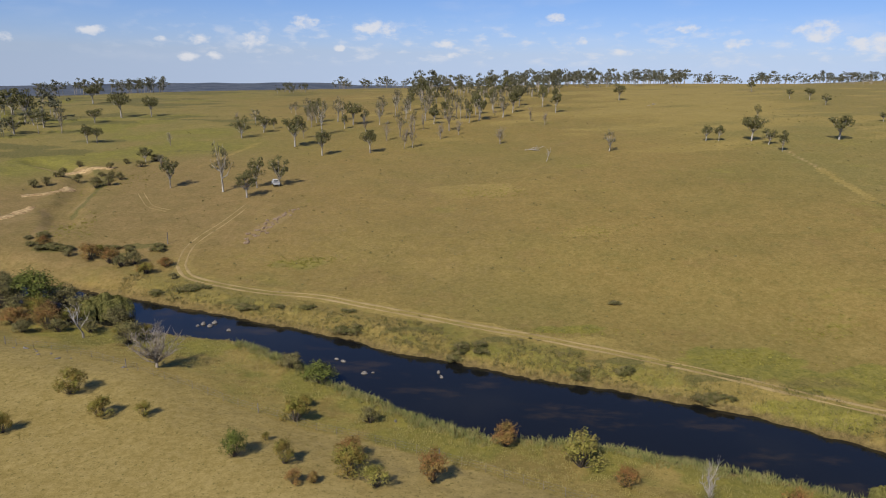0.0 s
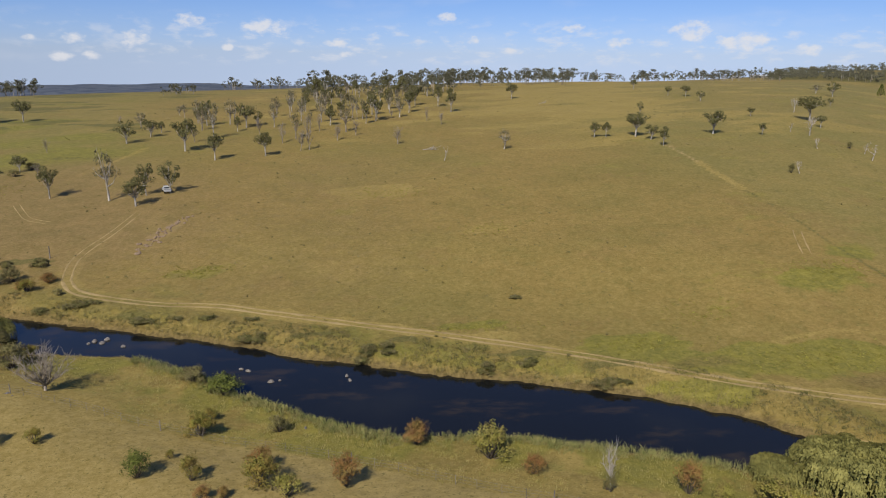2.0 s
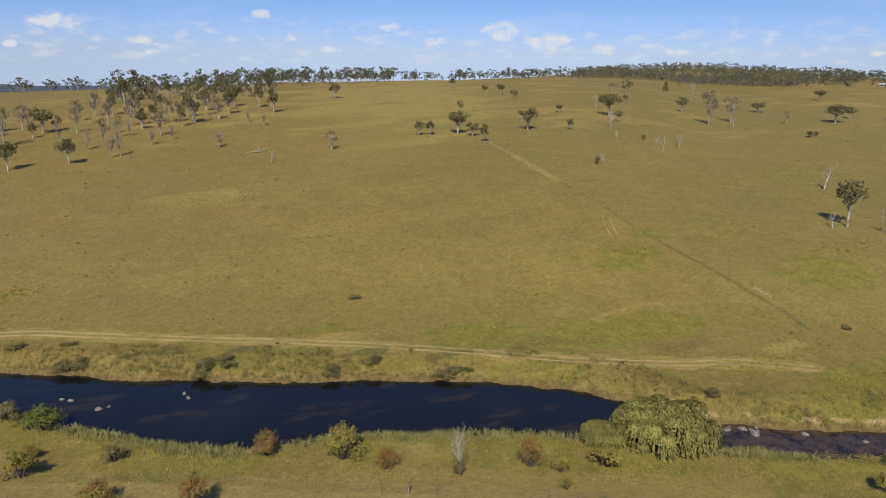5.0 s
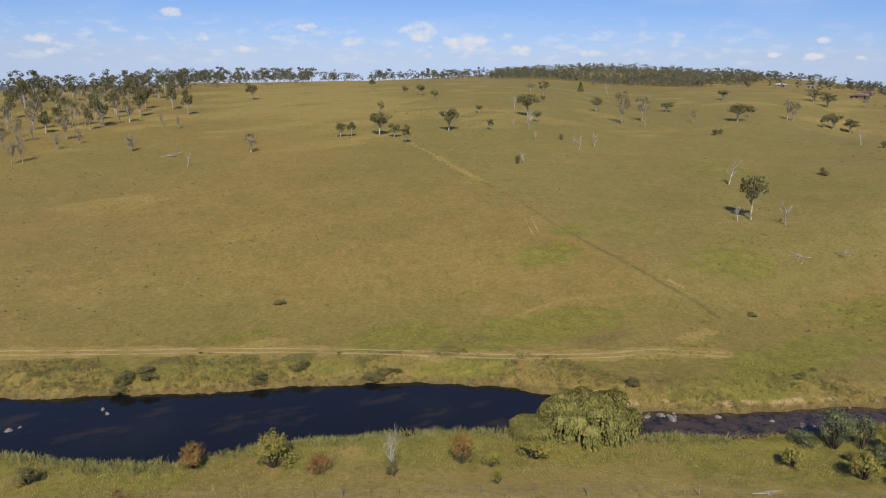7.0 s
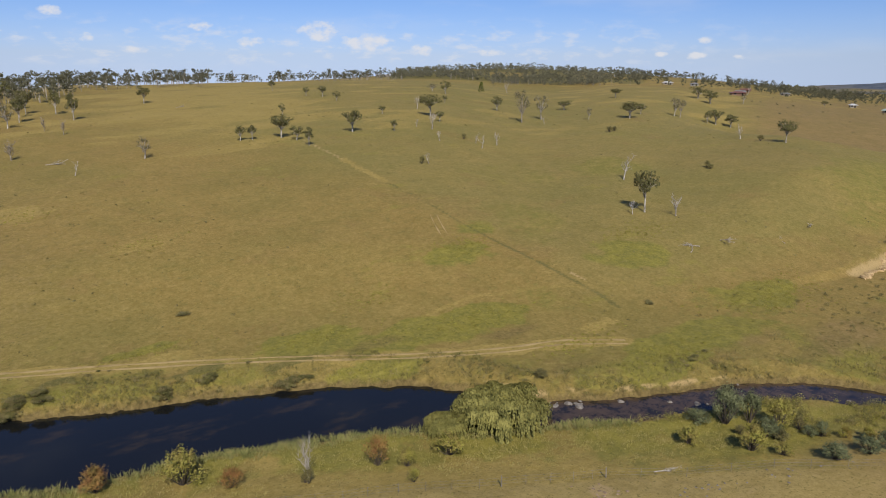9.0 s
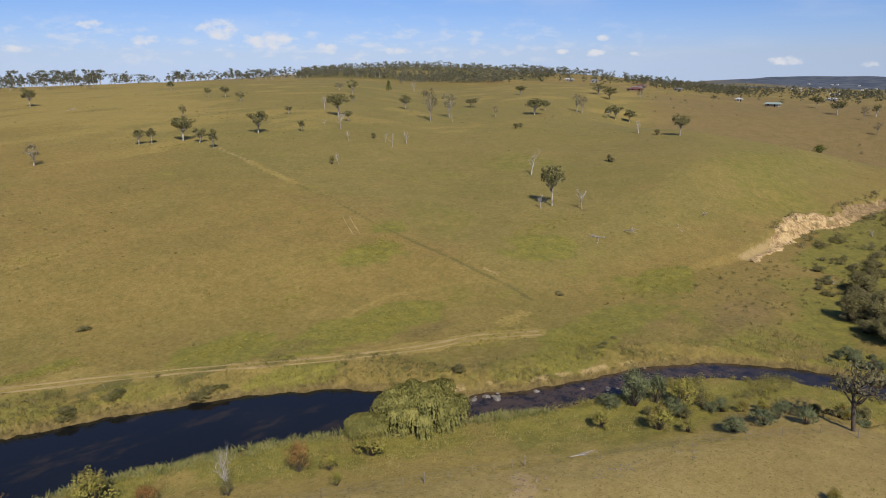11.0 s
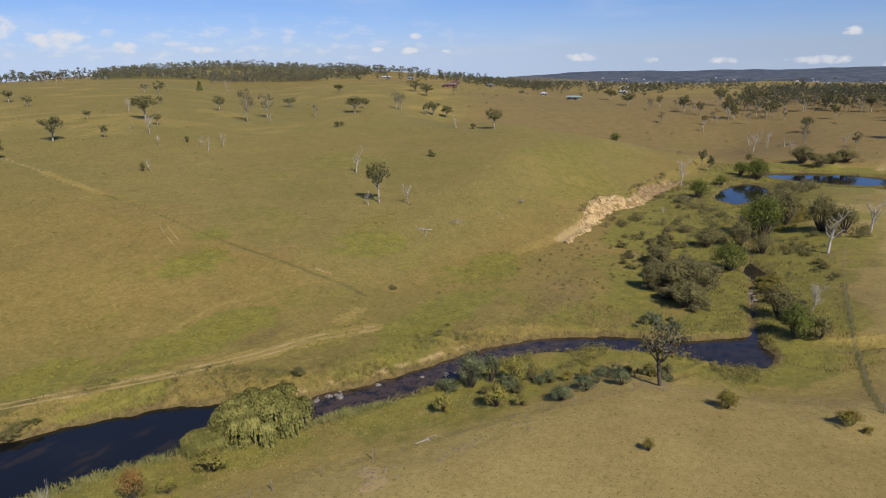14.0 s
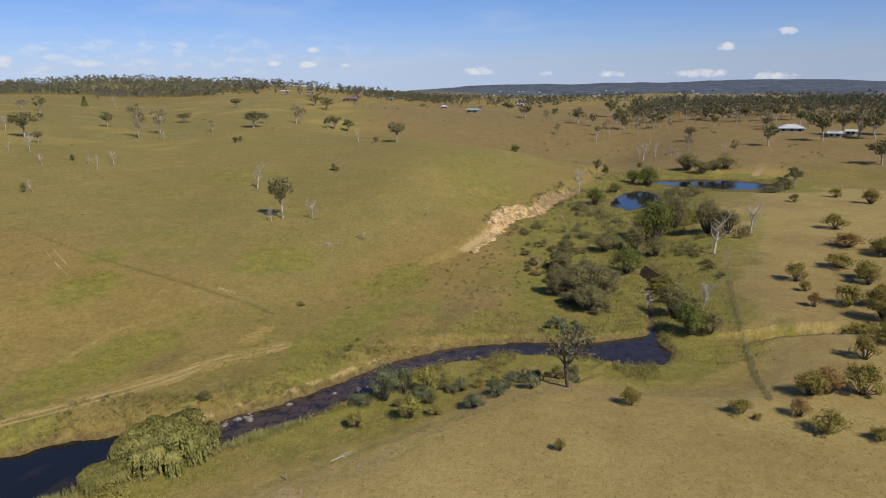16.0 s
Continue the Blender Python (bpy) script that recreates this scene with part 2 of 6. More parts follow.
AT_2600 = (0, -90, -90, -80, -70, -50, -30, -20, 0, 20, 20, 10, 0, -12, -18, -22, -25, -25, 0)
AT_4800 = (0, -75, -88, -62, -52, -50, -30, -20, -10, -10, -10, -20, -60, -10, 14, 10, 2, -8, 0)


def smooth_over(az, values):
    at = np.arange(-200, 201, 1.0)
    v = np.interp(at, BEARINGS, values)
    k = np.exp(-0.5 * (np.arange(-9, 10) / 3.0) ** 2)
    v = np.convolve(np.pad(v, 9, mode="edge"), k / k.sum(), "valid")
    return np.interp(az, at, v)


def river_side(x, y):
    """Distance outside the water's edge, and whether the point lies on the orchard's side."""
    x, y = np.asarray(x, float), np.asarray(y, float)
    best, near = np.full(x.shape, 1e9), np.zeros(x.shape, bool)
    for (ax, ay, aw), (bx, by, bw) in zip(RIVER, RIVER[1:]):
        ex, ey = bx - ax, by - ay
        u = np.clip(((x - ax) * ex + (y - ay) * ey) / (ex * ex + ey * ey), 0, 1)
        d = np.hypot(x - ax - u * ex, y - ay - u * ey) - (aw + u * (bw - aw))
        side = ex * (y - ay) - ey * (x - ax) < 0
        near, best = np.where(d < best, side, near), np.minimum(d, best)
    for cx, cy, rx, ry in ((256, 33, 24, 8), (303, 8, 16, 25)):
        d = (np.hypot((x - cx) / rx, (y - cy) / ry) - 1) * min(rx, ry)
        near, best = np.where(d < best, y < cy, near), np.minimum(d, best)
    return best + 0.9 * rough(x, y, 5, 40, 3) + 0.5 * rough(x, y, 1.3, 41, 2), near


GULLY = ((-88, 150), (-92, 164), (-99, 176), (-102, 192), (-109, 210), (-120, 222), (-140, 236))


def gully_off(x, y):
    """Distance from the floor of the washed-out gully."""
    best = np.full(np.shape(x), 1e9)
    for (ax, ay), (bx, by) in zip(GULLY, GULLY[1:]):
        ex, ey = bx - ax, by - ay
        u = np.clip(((x - ax) * ex + (y - ay) * ey) / (ex * ex + ey * ey), 0, 1)
        best = np.minimum(best, np.hypot(x - ax - u * ex, y - ay - u * ey))
    return best


def bank_line(x):
    """Foot of the eroded bank: y for each x."""
    return 60.5 + 3.6 * rough(x, 0 * np.asarray(x, float), 24, 7, 3) - 0.03 * (np.asarray(x, float) - 150)


RIDGE_AT, RIDGE_FAR = (48, 54.5, 58.6, 64.8, 68.4, 72.1, 74.9, 77.6, 84), (420, 370, 362, 300, 296, 302, 318, 324, 330)


def height(x, y):
    x, y = np.asarray(x, float), np.asarray(y, float)
    d, az = np.hypot(x, y), np.degrees(np.arctan2(x, y))
    foot, crest, top = smooth_over(az, FOOT), smooth_over(az, CREST), smooth_over(az, TOP)
    u = np.clip((d - foot + 12) / (crest - foot), 0, 1)
    low = 2 - 1.1 * sstep(62, 76, az)
    land = low + (top - low) * (1 - (1 - u) ** smooth_over(az, BOW)) * sstep(0, 0.12, u)
    past = np.log(np.maximum(d, crest) / crest)
    k1, k2, k3 = np.log(1200 / crest), np.log(2600 / crest), np.log(4800 / crest)
    a1, a2, a3 = smooth_over(az, AT_1200), smooth_over(az, AT_2600), smooth_over(az, AT_4800)
    land = land + (a1 - top) * sstep(0, k1, past) + (a2 - a1) * sstep(k1, k2, past) + (a3 - a2) * sstep(k2, k3, past)
    # the nose of the hill above the eroded bank
    lip = bank_line(x)
    land = land + (10.5 - 5.5 * sstep(66, 80, az)) * sstep(120, 250, d) * (1 - sstep(300, 400, d)) * (0.4 * sstep(2.2, 4.6, y - lip) + 0.6 * sstep(3, 42, y - lip)) * sstep(52, 66, az)
    # the hollow behind it
    land = land - (5 + 3 * sstep(64, 76, az)) * np.exp(-(((d - 420) / 70) ** 2)) * sstep(52, 62, az) * (1 - sstep(80, 88, az))
    # the fall behind its brow
    brow = d - np.interp(az, RIDGE_AT, RIDGE_FAR)
    land = land - 2.6 * sstep(2, 20, brow) * (1 - sstep(40, 110, brow)) * sstep(54, 60, az) * (1 - sstep(78, 84, az))
    # undulation, finer near by
    land = land + rough(x, y, 60, 1) * 0.5 * sstep(110, 200, d) + rough(x, y, 14, 2, 2) * 0.16 * sstep(20, 60, d) + rough(x, y, 3.5, 3, 2) * 0.05
    land = land + (rough(x, y, 420, 4) * 15 + rough(x, y, 1500, 5) * 14) * sstep(900, 2200, d) + rough(x, y, 900, 9, 3) * 9 * sstep(3000, 4300, d)
    land = land - 1.4 * (1 - sstep(1.4, 5.5, gully_off(x, y) + 1.3 * rough(x, y, 6, 12, 2))) * sstep(176, 192, d)
    edge, near = river_side(x, y)
    terrace = 2.7 * sstep(3, 24, edge) * (1 - sstep(240, 330, d)) + 0.7
    land = np.where(near & (d < 340), np.maximum(land - 1.6, 0) * sstep(200, 330, d) + terrace + rough(x, y, 30, 8, 2) * 0.3, land)
    bank = np.where(near, 0.35 + 0.2 * edge, 0.55 + 0.35 * edge)
    bank = np.where(edge > 0, bank, np.maximum(0.25 * edge + 0.1, -1.2))
    w = sstep(0, 9, edge)
    return np.where(edge < 9, np.minimum(bank, land) * (1 - w) + land * w, land)


# ---- ground: one sheet to the horizon ----
def mesh_object(name, verts, faces, material, kind="structure", label="", category="", smooth=True):
    me = bpy.data.meshes.new(name)
    me.from_pydata(verts, [], faces)
    me.materials.append(material)
    if smooth:
        me.shade_smooth()
    return tagged(new(name, me), label, category, kind=kind)


def polar_sheet():
    az = np.concatenate([np.arange(-180, -44, 4.0), np.arange(-44, 108, 0.3), np.arange(108, 180, 4.0)])
    d = np.concatenate([[4, 12, 20, 28], np.arange(34, 170, 0.55), 170 * 1.0085 ** np.arange(0, 400)])
    d = np.append(d[d < 4850], 4900)
    A, D = np.meshgrid(np.radians(az), d, indexing="ij")
    return D * np.sin(A), D * np.cos(A)


GX, GY = polar_sheet()
GZ = height(GX, GY)
na, nd = GX.shape
ids = np.arange(na * nd).reshape(na, nd)
quads = np.stack([ids, np.roll(ids, -1, 0), np.roll(np.roll(ids, -1, 0), -1, 1), np.roll(ids, -1, 1)], -1)[:, :-1].reshape(-1, 4)
verts = np.stack([GX, GY, GZ], -1).reshape(-1, 3)
hub = len(verts)
verts = np.vstack([verts, [[0, 0, 3.46]]])
faces = quads.tolist() + [[hub, int(ids[(i + 1) % na, 0]), int(ids[i, 0])] for i in range(na)]
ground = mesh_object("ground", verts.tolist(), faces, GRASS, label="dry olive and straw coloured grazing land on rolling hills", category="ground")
EDGE, NEAR = river_side(GX, GY)
MASKS = {name: np.zeros(GX.shape) for name in ("lush", "straw", "sage", "mown", "soil", "damp", "loam", "scrub", "forest")}

TRACKS = (((-53.6, 136.6), (-50.1, 130.7), (-44.8, 127.2), (-34.9, 122.7), (-22.9, 120), (-14.3, 116), (-6.1, 112), (6.1, 106), (18.9, 100), (33, 92.3), (45.7, 84), (55, 78.6), (66, 73), (76, 69.4), (84.4, 63.8)),
          ((-50.8, 178), (-52.4, 163), (-55, 151), (-55.2, 144.3), (-53.6, 136.6)))


# line of the orchard fence
FENCE_X = (-64, -53.4, -44.5, -37.6, -24.7, -14.3, -5, 4.8, 14.5, 28.7, 38.9, 51.3, 58, 66.6, 72.3, 79.6, 84.5, 87.5, 89)
FENCE_Y = (95, 92.2, 87.4, 83.7, 77.2, 72.7, 69.8, 65, 58.3, 51, 45.8, 39.7, 34.5, 29.6, 24.6, 19, 12, 2, -8.5)


# grass kinds and wear: patches (x, y, half sizes, strength) and worn lines
def patch(name, x, y, rx, ry, k):
    d = np.hypot((GX - x) / rx, (GY - y) / ry) + 0.55 * rough(GX, GY, 0.7 * min(rx, ry) + 1, 70, 3)
    MASKS[name] = np.maximum(MASKS[name], k * (1 - sstep(0.35, 1.15, d)))


def worn(name, points, width, k):
    best = np.full(GX.shape, 1e9)
    for (ax, ay), (bx, by) in zip(points, points[1:]):
        ex, ey = bx - ax, by - ay
        u = np.clip(((GX - ax) * ex + (GY - ay) * ey) / (ex * ex + ey * ey), 0, 1)
        best = np.minimum(best, np.hypot(GX - ax - u * ex, GY - ay - u * ey))
    MASKS[name] = np.maximum(MASKS[name], k * (1 - sstep(width * 0.4, width, best + 0.4 * width * rough(GX, GY, 2.5, 71, 2))))


GD, GA = np.hypot(GX, GY), np.degrees(np.arctan2(GX, GY))
streak = rough(GX, GY * 2.2, 26, 72, 4)
MASKS["straw"] += 0.5 * sstep(-12, 0, GA) * (1 - sstep(20, 28, GA)) * sstep(190, 360, GD) * sstep(-0.7, 0.4, streak)
MASKS["straw"] += 0.3 * sstep(0.05, 0.4, streak) * sstep(150, 330, GD)
MASKS["straw"] += 0.3 * sstep(0.15, 0.45, rough(GX, GY, 4, 73, 3)) * (1 - sstep(6, 20, EDGE)) * sstep(0.5, 2, EDGE)
MASKS["lush"] += 0.4 * sstep(30, 48, GA) * (1 - sstep(72, 82, GA)) * (1 - sstep(260, 420, GD)) * sstep(-0.3, 0.5, rough(GX, GY, 30, 74, 3))
MASKS["lush"] += 0.42 * sstep(0.3, 1.5, EDGE) * (1 - sstep(7, 18, EDGE)) * sstep(-0.6, 0.2, rough(GX, GY, 8, 75, 3))
MASKS["lush"] += 0.3 * (1 - sstep(-16, -4, GA)) * sstep(10, 14, EDGE) * (1 - sstep(146, 166, GD)) * sstep(-0.6, 0.3, rough(GX, GY, 16, 101, 3))
MASKS["lush"] += 0.55 * (1 - sstep(-20, -8, GA)) * sstep(200, 260, GD) * (1 - sstep(600, 800, GD)) * sstep(-0.1, 0.4, rough(GX * 0.5, GY, 24, 76, 3))
MASKS["scrub"] += 0.72 * (1 - sstep(-14, -4, GA)) * sstep(230, 290, GD) * (1 - sstep(560, 680, GD)) * sstep(0.02, 0.25, rough(GX * 0.4, GY, 13, 77, 3))
MASKS["sage"] += 0.75 * sstep(-7, 7, GX - 99 + 9 * rough(GX, GY, 28, 97, 3)) * sstep(66, 84, GY) * (1 - sstep(560, 700, GD)) + 0.2 * sstep(30, 36, GA) * (1 - sstep(56, 64, GA)) * sstep(240, 330, GD) * (1 - sstep(480, 620, GD))
MASKS["sage"] += 0.8 * (1 - sstep(-20, -8, GA)) * sstep(215, 270, GD) * (1 - sstep(600, 800, GD))
BROW = GD - np.interp(GA, RIDGE_AT, RIDGE_FAR)
MASKS["loam"] += 0.75 * sstep(2, 9, BROW) * sstep(57, 64, GA) * (1 - sstep(86, 96, GA)) * (1 - sstep(560, 760, GD)) * sstep(-0.9, 0.1, rough(GX, GY, 45, 98, 3))
MASKS["damp"] += 0.95 * (1 - sstep(0.15, 0.6, EDGE)) * sstep(-60, -1, EDGE)
MASKS["soil"] += 0.1 * sstep(0.15, 0.5, rough(GX, GY, 13, 78, 4)) * sstep(20, 40, EDGE) * (1 - sstep(160, 240, GD))
MASKS["straw"] += 0.25 * sstep(60, 72, GA) * sstep(520, 640, GD)
MASKS["damp"] += 0.55 * sstep(62, 72, GA) * sstep(290, 380, GD) * (1 - sstep(500, 700, GD)) * sstep(-0.3, 0.4, rough(GX, GY, 60, 79, 3))
ORCHARD = sstep(-0.6, 1.2, np.interp(GX, FENCE_X, FENCE_Y) - GY) * (GX < 160) * NEAR
MASKS["mown"] += (1 - 0.5 * (1 - sstep(-28, 6, GX))) * np.maximum(0.8 * ORCHARD, 0.62 * sstep(12, 18, EDGE) * NEAR) * (GD < 300)
MASKS["lush"] *= 1 - 0.85 * ORCHARD * (GD < 130)
MASKS["straw"] += (0.5 + 0.15 * sstep(15, 60, GX)) * sstep(4, 10, EDGE) * NEAR * (GD < 300)
MASKS["loam"] += (0.08 + 0.32 * sstep(40, 80, GX)) * sstep(8, 16, EDGE) * NEAR * (GD < 260) * sstep(-0.6, 0.4, rough(GX, GY, 17, 100, 4))
MASKS["straw"] += 0.24 * sstep(44, 50, GA) * (1 - sstep(62, 68, GA)) * sstep(330, 420, GD) * (1 - sstep(800, 1100, GD))
MASKS["straw"] += 0.26 * sstep(8, 16, GA) * (1 - 0.6 * sstep(30, 36, GA)) * (1 - sstep(46, 52, GA)) * sstep(170, 260, GD) * (1 - sstep(800, 1100, GD))
MASKS["loam"] += 0.5 * (1 - sstep(-24, -6, GA)) * sstep(140, 165, GD) * (1 - sstep(220, 300, GD)) * sstep(-0.5, 0.3, rough(GX, GY, 34, 88, 3))
MASKS["loam"] += 0.3 * (1 - sstep(0, 16, GA)) * sstep(106, 130, GD) * (1 - sstep(200, 280, GD))
MASKS["loam"] += 0.9 * sstep(63, 69, GA + 5 * rough(GX, GY, 50, 86, 3)) * sstep(330, 400, GD) * (1 - sstep(640, 900, GD)) * sstep(-0.9, 0.3, rough(GX, GY, 70, 87, 3))
MASKS["lush"] += 0.5 * sstep(0.6, 2, EDGE) * (1 - sstep(5, 10, EDGE)) * NEAR * (GD < 130) * sstep(-0.6, 0.2, rough(GX, GY, 6, 83, 3))
MASKS["straw"] += 0.5 * sstep(1, 3, EDGE) * (1 - sstep(9, 14, EDGE)) * NEAR * (GD < 130) * sstep(-0.1, 0.3, rough(GX, GY, 5, 84, 3))
MASKS["scrub"] += 1.0 * sstep(31, 34, GA) * (1 - sstep(50, 54, GA)) * sstep(640, 720, GD) * (1 - sstep(1250, 1400, GD)) * sstep(-0.4, 0.1, rough(GX, GY, 70, 85, 3))
# where the far range takes its forest colour with painted haze
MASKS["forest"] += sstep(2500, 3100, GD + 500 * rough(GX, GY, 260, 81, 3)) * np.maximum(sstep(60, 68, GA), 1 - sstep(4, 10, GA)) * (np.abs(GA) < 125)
MASKS["lush"] += 0.55 * sstep(118, 128, GX) * (1 - sstep(262, 280, GX)) * sstep(-16, -4, GY) * (1 - sstep(-8, -2, GY - bank_line(GX))) * sstep(-0.7, 0.1, rough(GX, GY, 12, 99, 3)) * (1 - sstep(12, 22, np.abs(GY - 8 - (GX - 120) * 0.17)) * (GX < 160))
MASKS["lush"] += 0.6 * sstep(104, 112, GX) * (1 - sstep(6, 24, EDGE)) * sstep(-0.5, 0.2, rough(GX, GY, 9, 82, 3))
for row in ((43, 94.6, 8, 3.5, 0.9), (62, 85, 9, 5, 0.85), (72, 83, 8, 5, 0.8), (58, 88, 6, 4, 0.8), (88, 60, 9, 4, 0.95), (93, 57, 7, 3, 0.95), (118, 90, 13, 8, 0.7), (98, 120, 9, 5, 0.6),
            (123, 64, 14, 7, 0.8), (84, 107, 11, 6, 0.6), (-28, 137, 7, 3.5, 0.9), (-91, 160, 4, 9, 0.9), (20, 105, 8, 2, 0.7), (42, 93, 9, 3, 0.8), (119, -12, 9, 2, 0.6), (175, 30, 60, 22, 0.75),
            (66, 84, 13, 5, 1), (74, 83, 9, 4, 0.95), (83, 55, 10, 5, 1), (101, 57, 16, 7, 0.85), (47, 92, 5, 3, 0.9), (43, 95, 9, 3.5, 1), (59, 86, 16, 5, 1), (71, 86, 10, 4, 0.9), (85, 109, 10, 4, 0.9), (43, 90, 8, 3, 0.95), (45, 79, 12, 4, 0.85)):
    patch("lush", *row)
for row in ((7, 184, 14, 9, 0.8), (22, 100, 12, 3, 0.5), (86, 71, 7, 3, 0.5), (11, 183, 13, 7, 0.55), (31, 147, 8, 4, 0.4), (27, 71, 12, 3, 0.8), (-45, 170, 4, 12, 0.5), (300, 36, 30, 6, 0.8), (340, 0, 22, 30, 0.5)):
    patch("straw", *row)
patch("loam", 118, 45, 14, 7, 0.5)
patch("loam", 104, 52, 9, 3, 0.4)
for row in ((51, 86.6, 6, 1.8, 0.45), (71, 77.3, 6, 1.8, 0.5), (109, 44, 13, 3, 0.5), (70, 62, 5, 2, 0.3), (2, 79.5, 4, 2, 0.8), (130, 47, 9, 3, 0.35)):
    patch("damp", *row)
for row in ((-84, 145, 6, 3, 0.9), (-70, 142.5, 5, 1.3, 0.8), (-65, 147.5, 6, 1.6, 0.8), (9, 101, 4, 1.2, 0.8), (26, 93.4, 6, 1.4, 0.8), (37, 88, 6, 1.3, 0.7), (-6, 105, 6, 1.2, 0.6), (-36, 118, 6, 1.6, 0.6)):
    patch("scrub", *row)
for row in ((48, 38, 2.5, 1.6, 0.75), (46.2, 35.5, 2.6, 1.2, 0.9), (57, 31, 3.5, 0.9, 0.28), (60, 28.5, 5, 0.7, 0.26), (70, 26, 6, 0.7, 0.26), (140, 51, 5, 2, 0.2), (-106, 165, 4, 8, 0.8), (-111, 190, 5, 6, 0.75), (-113, 221, 6, 4, 0.6), (-88, 168, 1.5, 5, 0.6)):
    patch("soil", *row)
worn("soil", ((105, 222), (104, 205), (102.7, 190)), 1.1, 0.45)
worn("straw", ((103, 192), (101, 178), (99.5, 160)), 1.6, 0.7)
worn("scrub", ((99, 159), (98.2, 138), (96.9, 123.4), (97, 106.3), (97, 94.3), (96.6, 81.6), (95, 74)), 0.9, 0.46)
worn("straw", ((101.3, 165), (100, 138), (98.8, 123.4), (98.9, 106.3), (99, 94.3), (98, 81.6)), 0.8, 0.28)
worn("soil", ((98.8, 90), (98.8, 86)), 0.45, 0.5)
worn("straw", ((-84, 190), (-80, 215), (-74, 240), (-70, 262)), 1.6, 0.7)
worn("straw", ((60, 90), (75, 92), (90, 88), (96, 84)), 0.9, 0.4)
worn("soil", ((483, -17), (465, -24), (447, -38), (440, -60)), 4, 0.95)
worn("soil", ((470, -20), (410, -15.5), (355, -11), (330, -8)), 3, 0.5)
worn("scrub", ((148, -2), (125, -4), (111.6, -5.5), (97.7, -7), (89, -8.5)), 0.7, 0.75)
worn("straw", ((90.5, 1), (86, 12), (78, 20)), 1.0, 0.8)
worn("lush", ((-88, 146), (-91, 160), (-90, 176), (-99, 204), (-112, 222), (-120, 250)), 4.5, 0.75)
worn("scrub", ((-93, 170), (-101, 205), (-114, 224)), 1.6, 0.6)
OFF = gully_off(GX, GY)
MASKS["soil"] = np.maximum(MASKS["soil"], 0.85 * sstep(1.6, 2.6, OFF) * (1 - sstep(4, 5.5, OFF)) * sstep(0.0, 0.3, rough(GX, GY, 13, 102, 3)) * sstep(172, 185, GD))
MASKS["lush"] = np.maximum(MASKS["lush"], 0.75 * (1 - sstep(3, 15, OFF + 4 * rough(GX, GY, 9, 105, 3))))
MASKS["soil"] = np.maximum(MASKS["soil"], 0.5 * (1 - sstep(1, 4, np.hypot((GX + 41) * 0.95 - (GY - 160) * 0.27, (GY - 160) * 0.22) + rough(GX, GY, 4, 103, 3))))
MASKS["soil"] = np.maximum(MASKS["soil"], 0.7 * sstep(0.1, 0.4, EDGE) * (1 - sstep(0.9, 1.8, EDGE)) * ~NEAR * sstep(56, 59, GX) * (1 - sstep(88, 96, GX)) * sstep(-0.3, 0.2, rough(GX, GY, 5, 104, 3)))
for line in TRACKS:
    worn("straw", line, 2.6, 0.95)
bank_zone = sstep(-2.5, -0.5, GY - bank_line(GX)) * (1 - sstep(3, 4.5, GY - bank_line(GX))) * sstep(153, 158, GX) * (1 - sstep(255, 266, GX))
MASKS["soil"] = np.maximum(MASKS["soil"], 0.55 * bank_zone * sstep(0, 1.5, GY - bank_line(GX)))
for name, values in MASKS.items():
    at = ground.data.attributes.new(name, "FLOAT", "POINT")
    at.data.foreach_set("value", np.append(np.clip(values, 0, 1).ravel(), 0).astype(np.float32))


def flat_sheet(name, ring, z, material, label):
    return mesh_object(name, [(x, y, z) for x, y in ring], [list(range(len(ring)))], material, label=label, category="water", smooth=False)


def river_ring():
    left, right = [], []
    for i, (x, y, w) in enumerate(RIVER):
        ax, ay, _ = RIVER[max(i - 1, 0)]
        bx, by, _ = RIVER[min(i + 1, len(RIVER) - 1)]
        k = (w + 2.5) / math.hypot(bx - ax, by - ay)
        left.append((x - (by - ay) * k, y + (bx - ax) * k))
        right.append((x + (by - ay) * k, y - (bx - ax) * k))
    return left, right


left, right = river_ring()
n = len(left)
river = mesh_object("river", [(*p, 0.0) for p in left + right], [[i, n + i, n + i + 1, i + 1] for i in range(n - 1)], WATER, label="still dark blue river water reflecting the sky", category="water", smooth=False)
at = river.data.attributes.new("shallow", "FLOAT", "POINT")
at.data.foreach_set("value", [float(x > 53) if x < 100 else 0.4 for x, y, w in RIVER] * 2)
for cx, cy, rx, ry in ((256, 33, 27, 11), (303, 8, 19, 28)):
    flat_sheet("pond", [(cx + rx * math.cos(a / 20 * math.pi), cy + ry * math.sin(a / 20 * math.pi)) for a in range(40)], 0.005, WATER, "still blue pond water among scrub and reeds")

# ---- things: builders ----
def quick_mesh(name, verts, tris):
    """A mesh from an array of points and an array of triangles."""
    me = bpy.data.meshes.new(name)
    verts, tris = np.asarray(verts, np.float32), np.asarray(tris, np.int32)
    me.vertices.add(len(verts)), me.loops.add(tris.size), me.polygons.add(len(tris))
    me.vertices.foreach_set("co", verts.ravel())
    me.loops.foreach_set("vertex_index", tris.ravel())
    me.polygons.foreach_set("loop_start", np.arange(0, tris.size, 3, dtype=np.int32))
    me.update(calc_edges=True)
    return me


def part(name, verts, faces, material, parent, label="", smooth=False):
    """One mesh under a thing or a part."""
    me = bpy.data.meshes.new(name)
    me.from_pydata([tuple(v) for v in verts], [], faces)
    me.materials.append(material)
    if smooth:
        me.shade_smooth()
    ob = new(name, me)
    ob.parent = parent
    return tagged(ob, label)


